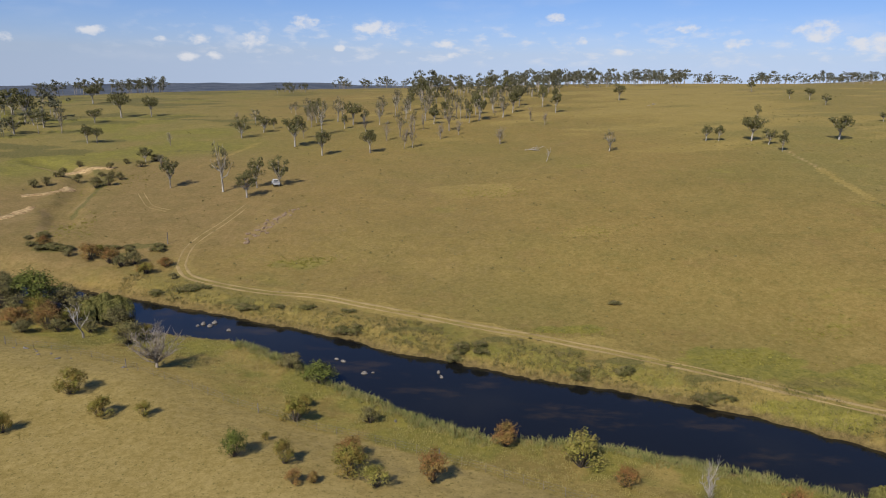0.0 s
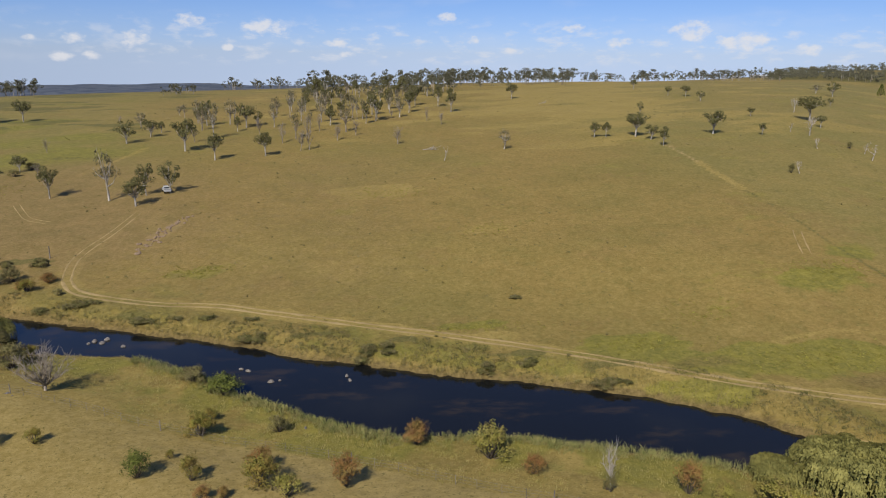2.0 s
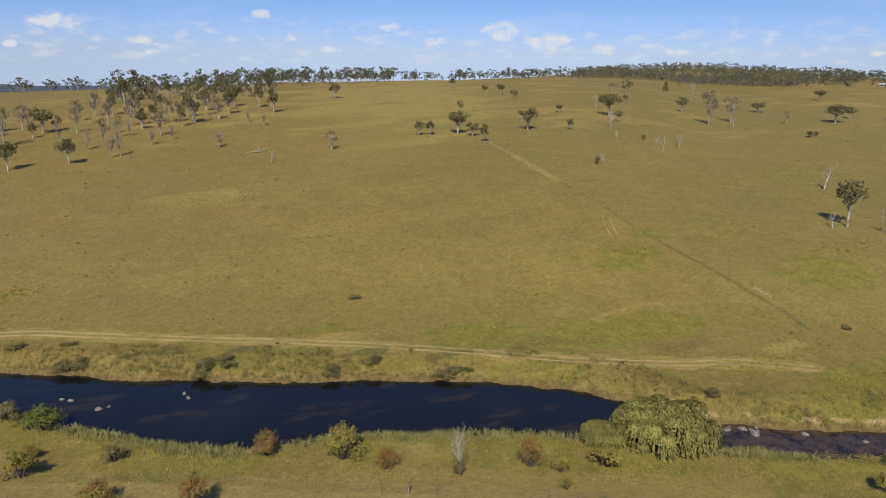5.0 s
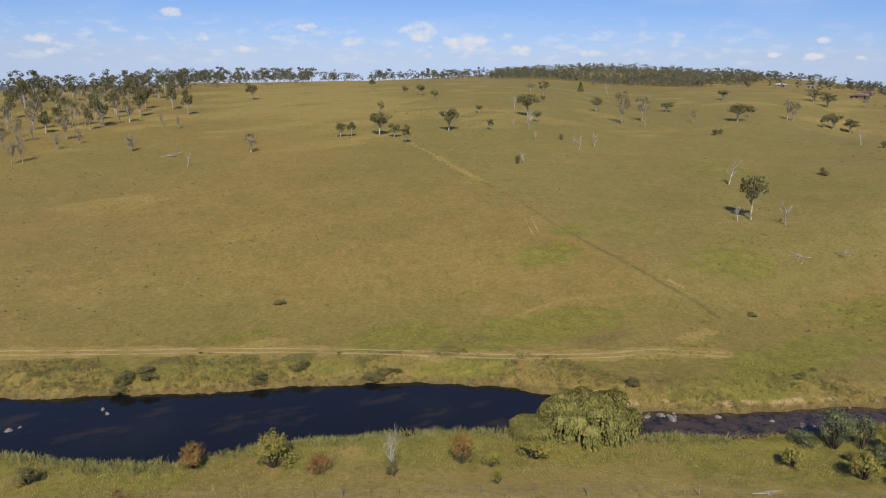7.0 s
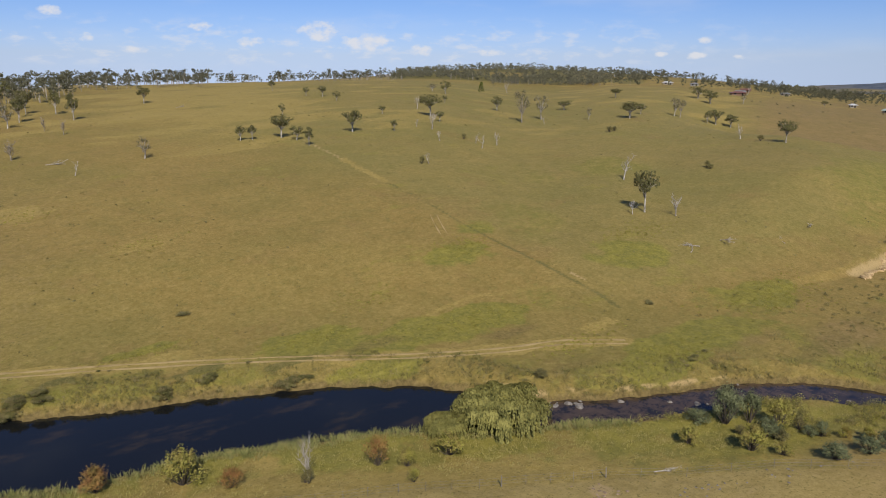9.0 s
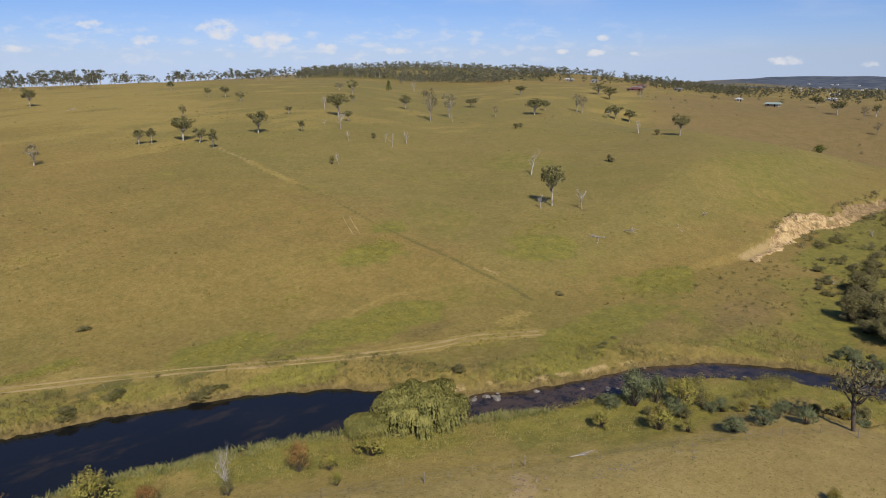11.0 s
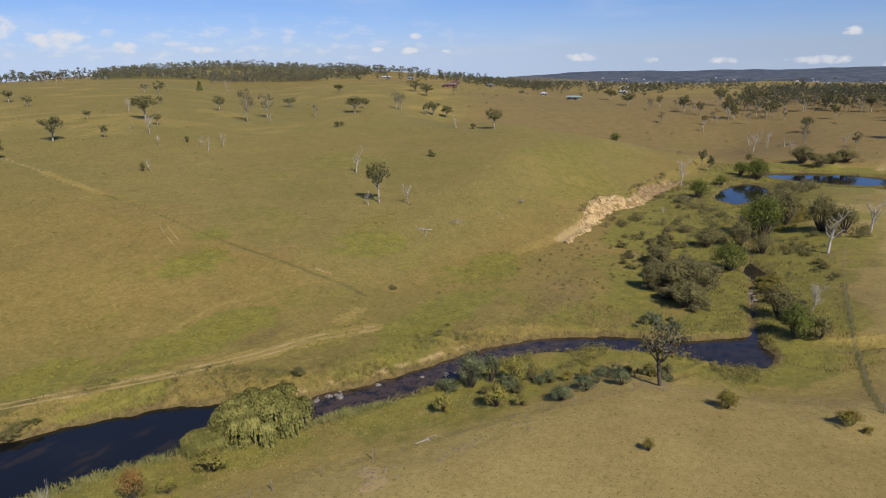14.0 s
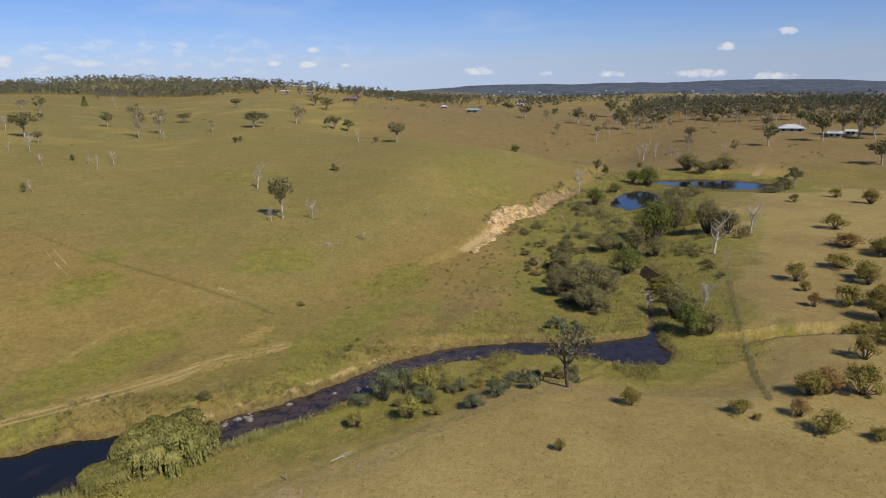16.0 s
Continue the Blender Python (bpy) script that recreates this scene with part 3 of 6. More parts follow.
def thing(name, m, label, category, group=""):
    ob = new(name)
    ob.empty_display_size = 0.3
    ob.matrix_basis = m
    return tagged(ob, label, category, group)


SHEET_AZ = np.degrees(np.unwrap(np.arctan2(GX[:, 0], GY[:, 0])))
SHEET_D = np.hypot(GX[0], GY[0])


def ground_at(x, y):
    """Height of the ground sheet at a place."""
    a, d = math.degrees(math.atan2(x, y)), math.hypot(x, y)
    i = min(max(int(np.searchsorted(SHEET_AZ, a)) - 1, 0), len(SHEET_AZ) - 2)
    j = min(max(int(np.searchsorted(SHEET_D, d)) - 1, 0), len(SHEET_D) - 2)
    u = (a - SHEET_AZ[i]) / (SHEET_AZ[i + 1] - SHEET_AZ[i])
    v = min(max((d - SHEET_D[j]) / (SHEET_D[j + 1] - SHEET_D[j]), 0), 1)
    return float((GZ[i, j] * (1 - u) + GZ[i + 1, j] * u) * (1 - v) + (GZ[i, j + 1] * (1 - u) + GZ[i + 1, j + 1] * u) * v)


def stand(x, y, turn=0.0, scale=(1, 1, 1), sink=0.05):
    return pose(x, y, ground_at(x, y) - sink, 0, 0, turn) @ Matrix.Diagonal((*scale, 1))


class Wood:
    """Tapered limbs gathered into one mesh."""

    def __init__(self):
        self.v, self.f = [], []

    def limb(self, points, r0, r1, sides=5):
        base = len(self.v)
        pts = [Vector(p) for p in points]
        for i, p in enumerate(pts):
            ahead = (pts[min(i + 1, len(pts) - 1)] - pts[max(i - 1, 0)]).normalized()
            side = ahead.cross(Vector((0.31, 0.2, 0.93)) if abs(ahead.z) < 0.9 else Vector((1, 0.2, 0))).normalized()
            other = ahead.cross(side)
            r = r0 + (r1 - r0) * i / (len(pts) - 1)
            for k in range(sides):
                a = 2 * math.pi * k / sides
                self.v.append(p + side * (r * math.cos(a)) + other * (r * math.sin(a)))
        for i in range(len(pts) - 1):
            for k in range(sides):
                a, b = base + i * sides + k, base + i * sides + (k + 1) % sides
                self.f.append((a, b, b + sides, a + sides))
        self.f.append(tuple(base + (len(pts) - 1) * sides + k for k in range(sides)))
        return pts[-1]


def bent(rng, start, way, length, bends=3, sway=0.25, lift=0.1):
    """Points of a wandering limb."""
    pts, w = [Vector(start)], Vector(way).normalized()
    for _ in range(bends):
        w = (w + Vector((rng.gauss(0, sway), rng.gauss(0, sway), rng.gauss(lift, sway * 0.6)))).normalized()
        pts.append(pts[-1] + w * (length / bends))
    return pts


class Leaves:
    """Many small folded leaf sprays in one mesh."""

    def __init__(self):
        self.lots, self.singles = [], []

    def quad(self, *corners):
        self.singles.append([tuple(c) for c in corners])

    def strew(self, rng, p, d, size):
        """A spray at each point p, facing about the way d."""
        r, n = np.random.default_rng(rng.getrandbits(32)), len(p)
        face = d + r.normal(0, 0.36, (n, 3)) + (0, 0, 0.2)
        face /= np.linalg.norm(face, axis=1)[:, None] + 1e-9
        u = np.cross(face, r.uniform(-1, 1, (n, 3)))
        u /= np.linalg.norm(u, axis=1)[:, None] + 1e-9
        w, s = np.cross(face, u), size * r.uniform(0.6, 1.35, (n, 1))
        k = s * r.uniform(0.4, 0.75, (n, 1))
        self.lots.append(np.stack([p - u * s, p + w * k - face * 0.15 * s, p + u * s - face * 0.3 * s, p - w * k - face * 0.1 * s], 1))

    def clump(self, rng, centre, radii, count, size):
        r = np.random.default_rng(rng.getrandbits(32))
        d = r.normal(0, 1, (max(count, 1), 3))
        d /= np.linalg.norm(d, axis=1)[:, None] + 1e-9
        p = np.array(tuple(centre)) + d * np.array(radii) * r.uniform(0.55, 1.08, (len(d), 1)) ** 0.6
        self.strew(rng, p, d, size)

    @property
    def v(self):
        lots = self.lots + ([np.array(self.singles)] if self.singles else [])
        return np.concatenate(lots).reshape(-1, 3).tolist()

    @property
    def f(self):
        n = sum(len(k) for k in self.lots) + len(self.singles)
        i = np.arange(n)[:, None] * 4
        return np.concatenate([i + [0, 1, 2], i + [0, 2, 3]]).tolist()


def leaf_material(name, dark, light, dry=None, speck=0.25):
    n = Nodes(name, 0.75)
    n.bsdf.inputs["Specular IOR Level"].default_value = 0.08
    c = n.mix(n.island(), dark, light)
    c = n.mix(n.math("MULTIPLY", n.whim(), 0.45), c, tuple(0.6 * a + 0.25 * b for a, b in zip(dark, light)))
    c = n.mix(n.ramp(n.noise(1.3, 3), 0.4, 0.7), c, tuple(1.15 * b for b in light))
    if dry:
        c = n.mix(n.math("MULTIPLY", n.ramp(n.noise(0.9, 3), 0.42, 0.62), speck * 2), c, dry)
    return n.done(c)


def bark_material(name, dark, light):
    n = Nodes(name, 0.85)
    streak = n.noise(0.5, 4, 0.65, (1, 1, 0.25))
    n.bump(streak, 0.5, 0.03)
    return n.done(n.mix(n.ramp(streak, 0.35, 0.65), dark, light))


BARK_PALE = bark_material("pale_gum_bark", (0.19, 0.165, 0.13), (0.46, 0.42, 0.35))
BARK_DARK = bark_material("dark_bark", (0.05, 0.04, 0.03), (0.13, 0.105, 0.08))
BARK_DEAD = bark_material("weathered_dead_wood", (0.25, 0.22, 0.185), (0.52, 0.47, 0.41))
TWIG_GREY = bark_material("grey_twigs", (0.17, 0.14, 0.105), (0.34, 0.29, 0.225))
GUM_LEAF = leaf_material("gum_leaves", (0.046, 0.048, 0.02), (0.15, 0.138, 0.055))
SPARSE_LEAF = leaf_material("thin_gum_leaves", (0.055, 0.058, 0.03), (0.14, 0.13, 0.07), (0.16, 0.12, 0.07))
OLIVE_LEAF = leaf_material("olive_leaves", (0.06, 0.06, 0.013), (0.235, 0.212, 0.045), (0.27, 0.155, 0.045))
GREEN_LEAF = leaf_material("green_leaves", (0.04, 0.052, 0.014), (0.15, 0.165, 0.035))
DARK_LEAF = leaf_material("dark_scrub_leaves", (0.068, 0.064, 0.025), (0.21, 0.185, 0.07), (0.18, 0.14, 0.07), 0.2)
ORANGE_LEAF = leaf_material("autumn_leaves", (0.085, 0.066, 0.02), (0.27, 0.18, 0.055), (0.3, 0.12, 0.05), 0.26)
YELLOW_LEAF = leaf_material("yellow_green_leaves", (0.085, 0.085, 0.016), (0.3, 0.27, 0.06), (0.32, 0.22, 0.09), 0.2)
GREY_LEAF = leaf_material("grey_green_leaves", (0.05, 0.06, 0.028), (0.17, 0.18, 0.085))
WILLOW_LEAF = leaf_material("willow_leaves", (0.088, 0.09, 0.027), (0.245, 0.224, 0.068))
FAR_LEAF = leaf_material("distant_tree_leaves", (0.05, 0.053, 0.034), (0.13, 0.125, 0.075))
# paler leaf copy for the far hill, with distance haze put into its colour
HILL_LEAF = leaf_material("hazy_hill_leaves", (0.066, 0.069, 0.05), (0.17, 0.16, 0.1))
REED = leaf_material("reed_blades", (0.1, 0.125, 0.036), (0.26, 0.26, 0.09), (0.4, 0.32, 0.14))
BANK_GRASS = leaf_material("bank_grass_blades", (0.2, 0.18, 0.05), (0.36, 0.305, 0.1), (0.42, 0.34, 0.15), 0.3)
SEDGE = leaf_material("sedge_blades", (0.085, 0.084, 0.026), (0.205, 0.178, 0.06), (0.32, 0.255, 0.125), 0.32)
MAT_LEAF = leaf_material("brown_olive_scrub_leaves", (0.08, 0.073, 0.032), (0.2, 0.178, 0.08), (0.2, 0.16, 0.085), 0.25)
BANK_LEAF = leaf_material("bank_growth_leaves", (0.062, 0.064, 0.021), (0.18, 0.164, 0.054), (0.26, 0.205, 0.095), 0.28)
HERB = leaf_material("yellow_green_herbs", (0.13, 0.125, 0.02), (0.27, 0.245, 0.05), (0.32, 0.25, 0.09), 0.2)
STRAW = leaf_material("dry_grass_blades", (0.11, 0.11, 0.022), (0.25, 0.21, 0.06), (0.33, 0.25, 0.1))


# every plant is built one unit high and one unit wide, and scaled where it stands
def gum_meshes(rng, clumps=17, leaves=46, fork=0.32, thin=False):
    wood, green = Wood(), Leaves()
    lean = Vector((rng.gauss(0, 0.07), rng.gauss(0, 0.07), 1))
    trunk = bent(rng, (0, 0, -0.02), lean, fork + 0.12, 3, 0.08, 0.3)
    wood.limb(trunk, 0.038, 0.024, 6)
    for i in range(clumps):
        a = i * 2.399 + rng.uniform(-0.4, 0.4)
        r = 0.4 * math.sqrt((i + 0.4) / clumps) * rng.uniform(0.7, 1.1)
        half = (0.95 - fork) / 2 * math.sqrt(max(0.05, 1 - (r / 0.46) ** 2))
        z = (fork + 0.95) / 2 + 0.04 + half * rng.uniform(-0.75, 0.85)
        z = min(max(z, fork + 0.05), 0.9)
        tip = Vector((r * math.cos(a), r * math.sin(a), z))
        start = trunk[-1] if rng.random() < 0.6 else trunk[-2]
        mid = start.lerp(tip, 0.5) + Vector((rng.gauss(0, 0.03), rng.gauss(0, 0.03), rng.gauss(-0.02, 0.03)))
        wood.limb([start, mid, tip], 0.016, 0.005, 4)
        s = rng.uniform(0.12, 0.19) * (0.8 if thin else 1)
        green.clump(rng, tip, (s, s, s * 0.68), int(1.5 * leaves * rng.uniform(0.6, 1.3)), 0.031 if not thin else 0.026)
        if thin:
            for _ in range(3):
                wood.limb(bent(rng, tip, (tip.x, tip.y, 0.4), 0.14, 2, 0.4), 0.004, 0.0012, 3)
    return wood, green


def dead_meshes(rng, limbs=8, twigs=3, bushy=False):
    wood = Wood()
    if bushy:
        trunk = [Vector((0, 0, -0.02)), Vector((0.01, 0, 0.12))]
        wood.limb(trunk, 0.035, 0.03, 5)
    else:
        trunk = bent(rng, (0, 0, -0.02), (rng.gauss(0, 0.1), rng.gauss(0, 0.1), 1), 0.66, 4, 0.16, 0.25)
        wood.limb(trunk, 0.034, 0.014, 6)
    for i in range(limbs):
        a = i * 2.4 + rng.uniform(-0.5, 0.5)
        start = trunk[-1] if bushy else trunk[min(len(trunk) - 1, 1 + i * (len(trunk) - 1) // limbs)].lerp(trunk[-1], rng.uniform(0, 0.5))
        length = rng.uniform(0.55, 0.85) if bushy else rng.uniform(0.25, 0.48)
        limb = bent(rng, start, (math.cos(a) * (0.62 if bushy else 1), math.sin(a) * (0.62 if bushy else 1), rng.uniform(0.5, 1.1)), length, 4, 0.3 if bushy else 0.22, 0.02 if bushy else 0.2)
        wood.limb(limb, 0.015 if bushy else 0.015, 0.005, 4)
        for p in limb[1:]:
            for _ in range(twigs):
                tw = bent(rng, p, (rng.gauss(0, 0.6), rng.gauss(0, 0.6), rng.uniform(0.1, 0.9)), rng.uniform(0.1, 0.26), 2, 0.3, 0.1)
                wood.limb(tw, 0.005 if bushy else 0.006, 0.002, 3)
    return wood


def bush_meshes(rng, clumps=18, leaves=95, size=0.027, low=0.07, ragged=1.0):
    wood, green = Wood(), Leaves()
    for i in range(clumps):
        a = i * 2.399 + rng.uniform(-0.5, 0.5)
        r = 0.36 * math.sqrt((i + 0.3) / clumps) * rng.uniform(0.7, 1.15)
        z = low + (0.86 - low) * (1 - (r / 0.4) ** 1.6 * rng.uniform(0.25, 1.0)) * rng.uniform(0.7, 1.0)
        tip = Vector((r * math.cos(a), r * math.sin(a), max(z, low + 0.04)))
        wood.limb(bent(rng, (tip.x * 0.08, tip.y * 0.08, -0.03), tip, tip.length, 2, 0.1, 0.05), 0.016, 0.004, 4)
        s = rng.uniform(0.13, 0.2)
        green.clump(rng, tip, (s, s, s * 0.95), int(leaves * rng.uniform(0.6, 1.3)), size)
        for _ in range(int(4 * ragged)):
            d = Vector((tip.x + rng.gauss(0, 0.15), tip.y + rng.gauss(0, 0.15), rng.uniform(0.1, 0.6))).normalized()
            green.strew(rng, np.array([tip + d * (s * (0.9 + 0.18 * k)) for k in range(4)]), np.array([d] * 4), size * 0.85)
    return wood, green


def willow_meshes(rng, strands=1500):
    wood, green = Wood(), Leaves()
    for i in range(9):
        a = i * 2.4
        wood.limb(bent(rng, (0.02 * math.cos(a), 0.02 * math.sin(a), -0.03), (0.5 * math.cos(a), 0.5 * math.sin(a), 0.9), rng.uniform(0.6, 0.85), 4, 0.12, 0.1), 0.025, 0.006, 5)
    domes = []
    for i in range(44):
        a, r = i * 2.399, 0.43 * math.sqrt((i + 0.5) / 44)
        domes.append((r * math.cos(a) * rng.uniform(0.75, 1.15), r * math.sin(a) * rng.uniform(0.75, 1.15), 0.88 - 1.5 * r * r + rng.gauss(0, 0.065), rng.uniform(0.05, 0.13)))
    for i in range(strands):
        cx, cy, cz, r = domes[i % len(domes)]
        a, k = rng.uniform(0, 2 * math.pi), math.sqrt(rng.random())
        p = Vector((cx + r * k * math.cos(a), cy + r * k * math.sin(a), cz + r * 0.55 * (1 - k * k)))
        out = Vector((math.cos(a) * 0.5 + cx, math.sin(a) * 0.5 + cy, 0.35))
        fall = (rng.uniform(0.1, 0.3) if rng.random() < 0.6 else rng.uniform(0.3, 0.75)) * (0.5 + 0.5 * k)
        n = max(4, int(fall / 0.028))
        for j in range(n):
            u = j / n
            q = p + Vector((out.x * 0.07 * u + rng.gauss(0, 0.004), out.y * 0.07 * u + rng.gauss(0, 0.004), -fall * u))
            if q.z < 0.03:
                break
            s = 0.0048 * rng.uniform(0.6, 1.6)
            side = Vector((-out.y, out.x, 0)).normalized() * s * 0.9 + Vector((rng.gauss(0, 0.004), rng.gauss(0, 0.004), 0))
            green.quad(q - side, q + side, q + side * 0.6 + Vector((out.x * 0.01, out.y * 0.01, -0.036)), q - side * 0.6 + Vector((out.x * 0.01, out.y * 0.01, -0.036)))
    return wood, green


def conifer_meshes(rng):
    wood, green = Wood(), Leaves()
    wood.limb([(0, 0, -0.02), (0, 0, 0.5), (0.01, 0, 0.97)], 0.03, 0.005, 5)
    for i in range(42):
        z = 0.1 + 0.85 * i / 42
        r, a = 0.46 * (1 - z) + 0.04, i * 2.4
        tip = Vector((r * math.cos(a), r * math.sin(a), z - 0.03))
        wood.limb([(0, 0, z), tip], 0.006, 0.002, 3)
        green.clump(rng, tip * 0.75 + Vector((0, 0, z * 0.25)), (0.1, 0.1, 0.05), 26, 0.035)
    return wood, green


TEMPLATES = {}


def plant(kind, variant, x, y, h, w, make, name, label, category, group, bark, leaf, wood_name="trunk", leaf_name="crown", turn=None, sink=0.05):
    """A plant of its own: the first of each variant is built, the rest are copies of it."""
    turn = random.uniform(0, 360) if turn is None else turn
    m = stand(x, y, turn, (w, w, h), sink)
    key = (kind, variant)
    if key in TEMPLATES:
        ob = copy_thing(TEMPLATES[key], m)
        ob.matrix_basis = m
        tagged(ob, label, category, group)
        return ob
    ob = thing(name, m, label, category, group)
    built = make(random.Random(sum(map(ord, kind)) * 31 + variant))
    wood, green = built if isinstance(built, tuple) else (built, None)
    part(wood_name, wood.v, wood.f, bark, ob, smooth=True)
    if green:
        part(leaf_name, green.v, green.f, leaf, ob)
    TEMPLATES[key] = ob
    return ob

# ---- places of the plants: x, y, height, width ----
GUM_A = ((-46.94, 195.1, 8.108, 5.444), (-52.86, 193.8, 8.062, 4.456), (-53.07, 184, 6.931, 5.461), (-78.11, 195.9, 8.152, 4.509), (-98.78, 228.8, 4.884, 4.102), (-158.5, 344.2, 11.62, 8.834), (-144.5, 345.9, 9.446, 6.654), (-179.3, 290.8, 7.538, 8.921), (-186.9, 318.6, 6.683, 6.666), (-178.1, 311, 6.53, 7.013), (-162.7, 326, 6.304, 6.812), (-137.8, 268.8, 6.558, 4.787), (-133.9, 268.4, 5.675, 3.911), (-209.6, 420.4, 10.75, 9.397), (-79.9, 274.5, 8.011, 6.647), (-74.81, 288.6, 6.532, 6.044), (-73.23, 299.6, 4.351, 2.891), (-54.54, 253, 10.71, 7.371), (-41.76, 235.9, 8.097, 4.978), (-25.81, 239, 7.409, 5.037), (-40.23, 305.5, 9.345, 6.866), (-35.99, 311.3, 6.008, 3.995))
GUM_B = ((-57.8, 314.4, 10.12, 5.045), (-42.49, 295.4, 5.716, 2.849), (-62.64, 320, 6.687, 3.079), (-13.29, 390.3, 13.68, 5.593), (-12.17, 426.4, 8.812, 4.742), (-5.06, 298.9, 6.729, 4.794), (14.33, 304.6, 12.71, 6.341), (47.08, 347, 9.959, 4.974), (49.59, 321.1, 10.27, 5.125), (89.02, 367.3, 8.174, 5.835), (88, 237.4, 4.987, 3.441), (91.9, 236.2, 4.961, 3.042), (101.5, 233, 7.9, 6.749), (124.3, 282.9, 4.974, 2.709), (104.2, 226.3, 4.757, 4.375), (103.2, 214.5, 5.914, 3.118), (127.4, 227.6, 7.705, 6.586), (167.7, 393.4, 5.603, 4.357), (166.7, 346.5, 4.397, 3.296), (172, 337.9, 5.36, 4.287), (168.7, 316.4, 4.526, 4.021), (-195.2, 326.2, 14.46, 8.918))
GUM_C = ((-220.5, 358.2, 12.95, 10.34), (161.4, 261.3, 3.218, 2.966), (142.4, 222.3, 3.861, 2.139), (177.9, 248, 8.817, 8.314), (173.4, 235.1, 4.225, 3.279), (246.5, 328.8, 7.154, 5.851), (217.5, 290.8, 3.464, 2.596), (239.3, 274.6, 6.883, 5.156), (292.6, 278.2, 4.957, 7.427), (281.2, 222.9, 7.495, 9.621), (300.6, 231.3, 5.052, 4.485), (363.3, 300.6, 5.617, 6.316), (435.5, 288.3, 8.148, 10.37), (419.4, 267.8, 7.714, 9.811), (348, 222.8, 6.465, 4.107), (355.7, 222.4, 7.715, 7.109), (363.9, 218.1, 6.54, 7.714), (145.1, 107.7, 10.15, 5.543), (257.4, 130.9, 8.038, 6.125), (828, 363.3, 8.603, 12.9), (526.6, 115, 11.65, 9.137), (504.5, 80.55, 15.54, 6.973))
GUM_D = ((594.3, 102.7, 13.72, 9.131), (510.5, 78.62, 9.399, 5.469), (443.5, 29.01, 7.85, 5.866), (503.3, 17.71, 8.7, 5.063), (381.2, 2.266, 7.139, 3.824), (413.6, -14.26, 11.01, 8.078), (569.9, 264.7, 4.012, 5.012), (303.6, 56.29, 6.825, 3.382), (294.1, 50.92, 6.12, 2.797), (552.2, 164.4, 9.042, 9.932), (604.2, 195.6, 8.988, 8.979), (604.8, 72.06, 13.57, 11.75), (662.8, 91.28, 12.98, 9.974), (305.3, -21.88, 6.841, 6.776), (300.8, -17.69, 4.526, 4.929), (360, -59.42, 10.18, 10.12), (435.7, -41.53, 14.43, 10.01), (459.9, -53.42, 13.09, 9.788), (451, -60.91, 16.56, 11.43), (445.7, -67.88, 14.37, 9.968), (501.1, -39.08, 9.388, 7.926), (490.6, -14.07, 7.955, 6.493))
GUM_E = ((461.5, -77.37, 16.03, 11.51),)
SPARSE = ((-61.4, 190.4, 13.34, 6.579), (-162.1, 296, 11.02, 4.775), (-49.04, 278.3, 13.51, 5.381), (-55, 272, 5.73, 3.072), (-28.39, 302.2, 9.728, 3.88), (-23.64, 330.8, 13.25, 3.704), (-17.58, 270.4, 9.186, 4.792), (-18.24, 338.5, 8.672, 3.246), (1.369, 279.7, 9.022, 5.845), (25.18, 312.8, 9.02, 6.002), (53.12, 226.8, 6.636, 5.134), (-12.72, 282.9, 8.216, 2.275), (6.387, 310, 9.946, 1.985), (0.9554, 346.9, 7.76, 2.768), (-77.25, 353.4, 4.528, 2.543), (-48.52, 316.6, 10.69, 5.585), (227.1, 242.6, 14.61, 7.813), (246.7, 249.8, 11.48, 7.093), (326.5, 225.5, 9.183, 5.158), (264.2, 234.3, 5.385, 2.688), (485.9, 65.65, 11.11, 4.429))
CROWNED = ((84.21, 16.75, 8.967, 7.381),)
DEAD_A = ((-102.3, 259.7, 5.072, 2.944), (-11.64, 246.4, 8.819, 3.189), (-14.54, 245, 7.576, 2.775), (19.28, 247.5, 5.621, 5.195), (35.35, 296.8, 5.238, 1.901), (31.27, 215.2, 4.223, 1.397), (-56.09, 101.7, 6.754, 3.182), (-9.146, 285, 6.433, 1.832), (21.75, 313.9, 3.52, 1.506), (159.2, 220.9, 7.038, 3.07), (159.1, 190.2, 4.804, 1.593), (123.3, 172.8, 3.849, 2.431), (169.7, 134.7, 7.709, 3.319), (148.9, 100.9, 5.788, 2.979), (140.6, 107.9, 3.905, 0.9593), (549.6, 318.2, 6.953, 2.607), (338.3, 377.6, 7.885, 3.941), (259.2, 150.3, 5.884, 1.466), (383.5, 47.38, 11.21, 3.518), (418.5, 44.94, 6.985, 3.791), (387.6, 33.18, 4.665, 3.479), (459, 87.22, 8.667, 2.878))
DEAD_B = ((171.4, 1.949, 10.02, 6.498), (192.6, -5.913, 9.23, 3.106), (275.1, 58.06, 6.756, 4.902), (478.7, 82.34, 7.441, 2.967))
BARE = ((-38.7, 87.47, 6.179, 6.148), (25.68, 58.23, 5.465, 2.418), (130.6, 1.939, 4.866, 4.501))
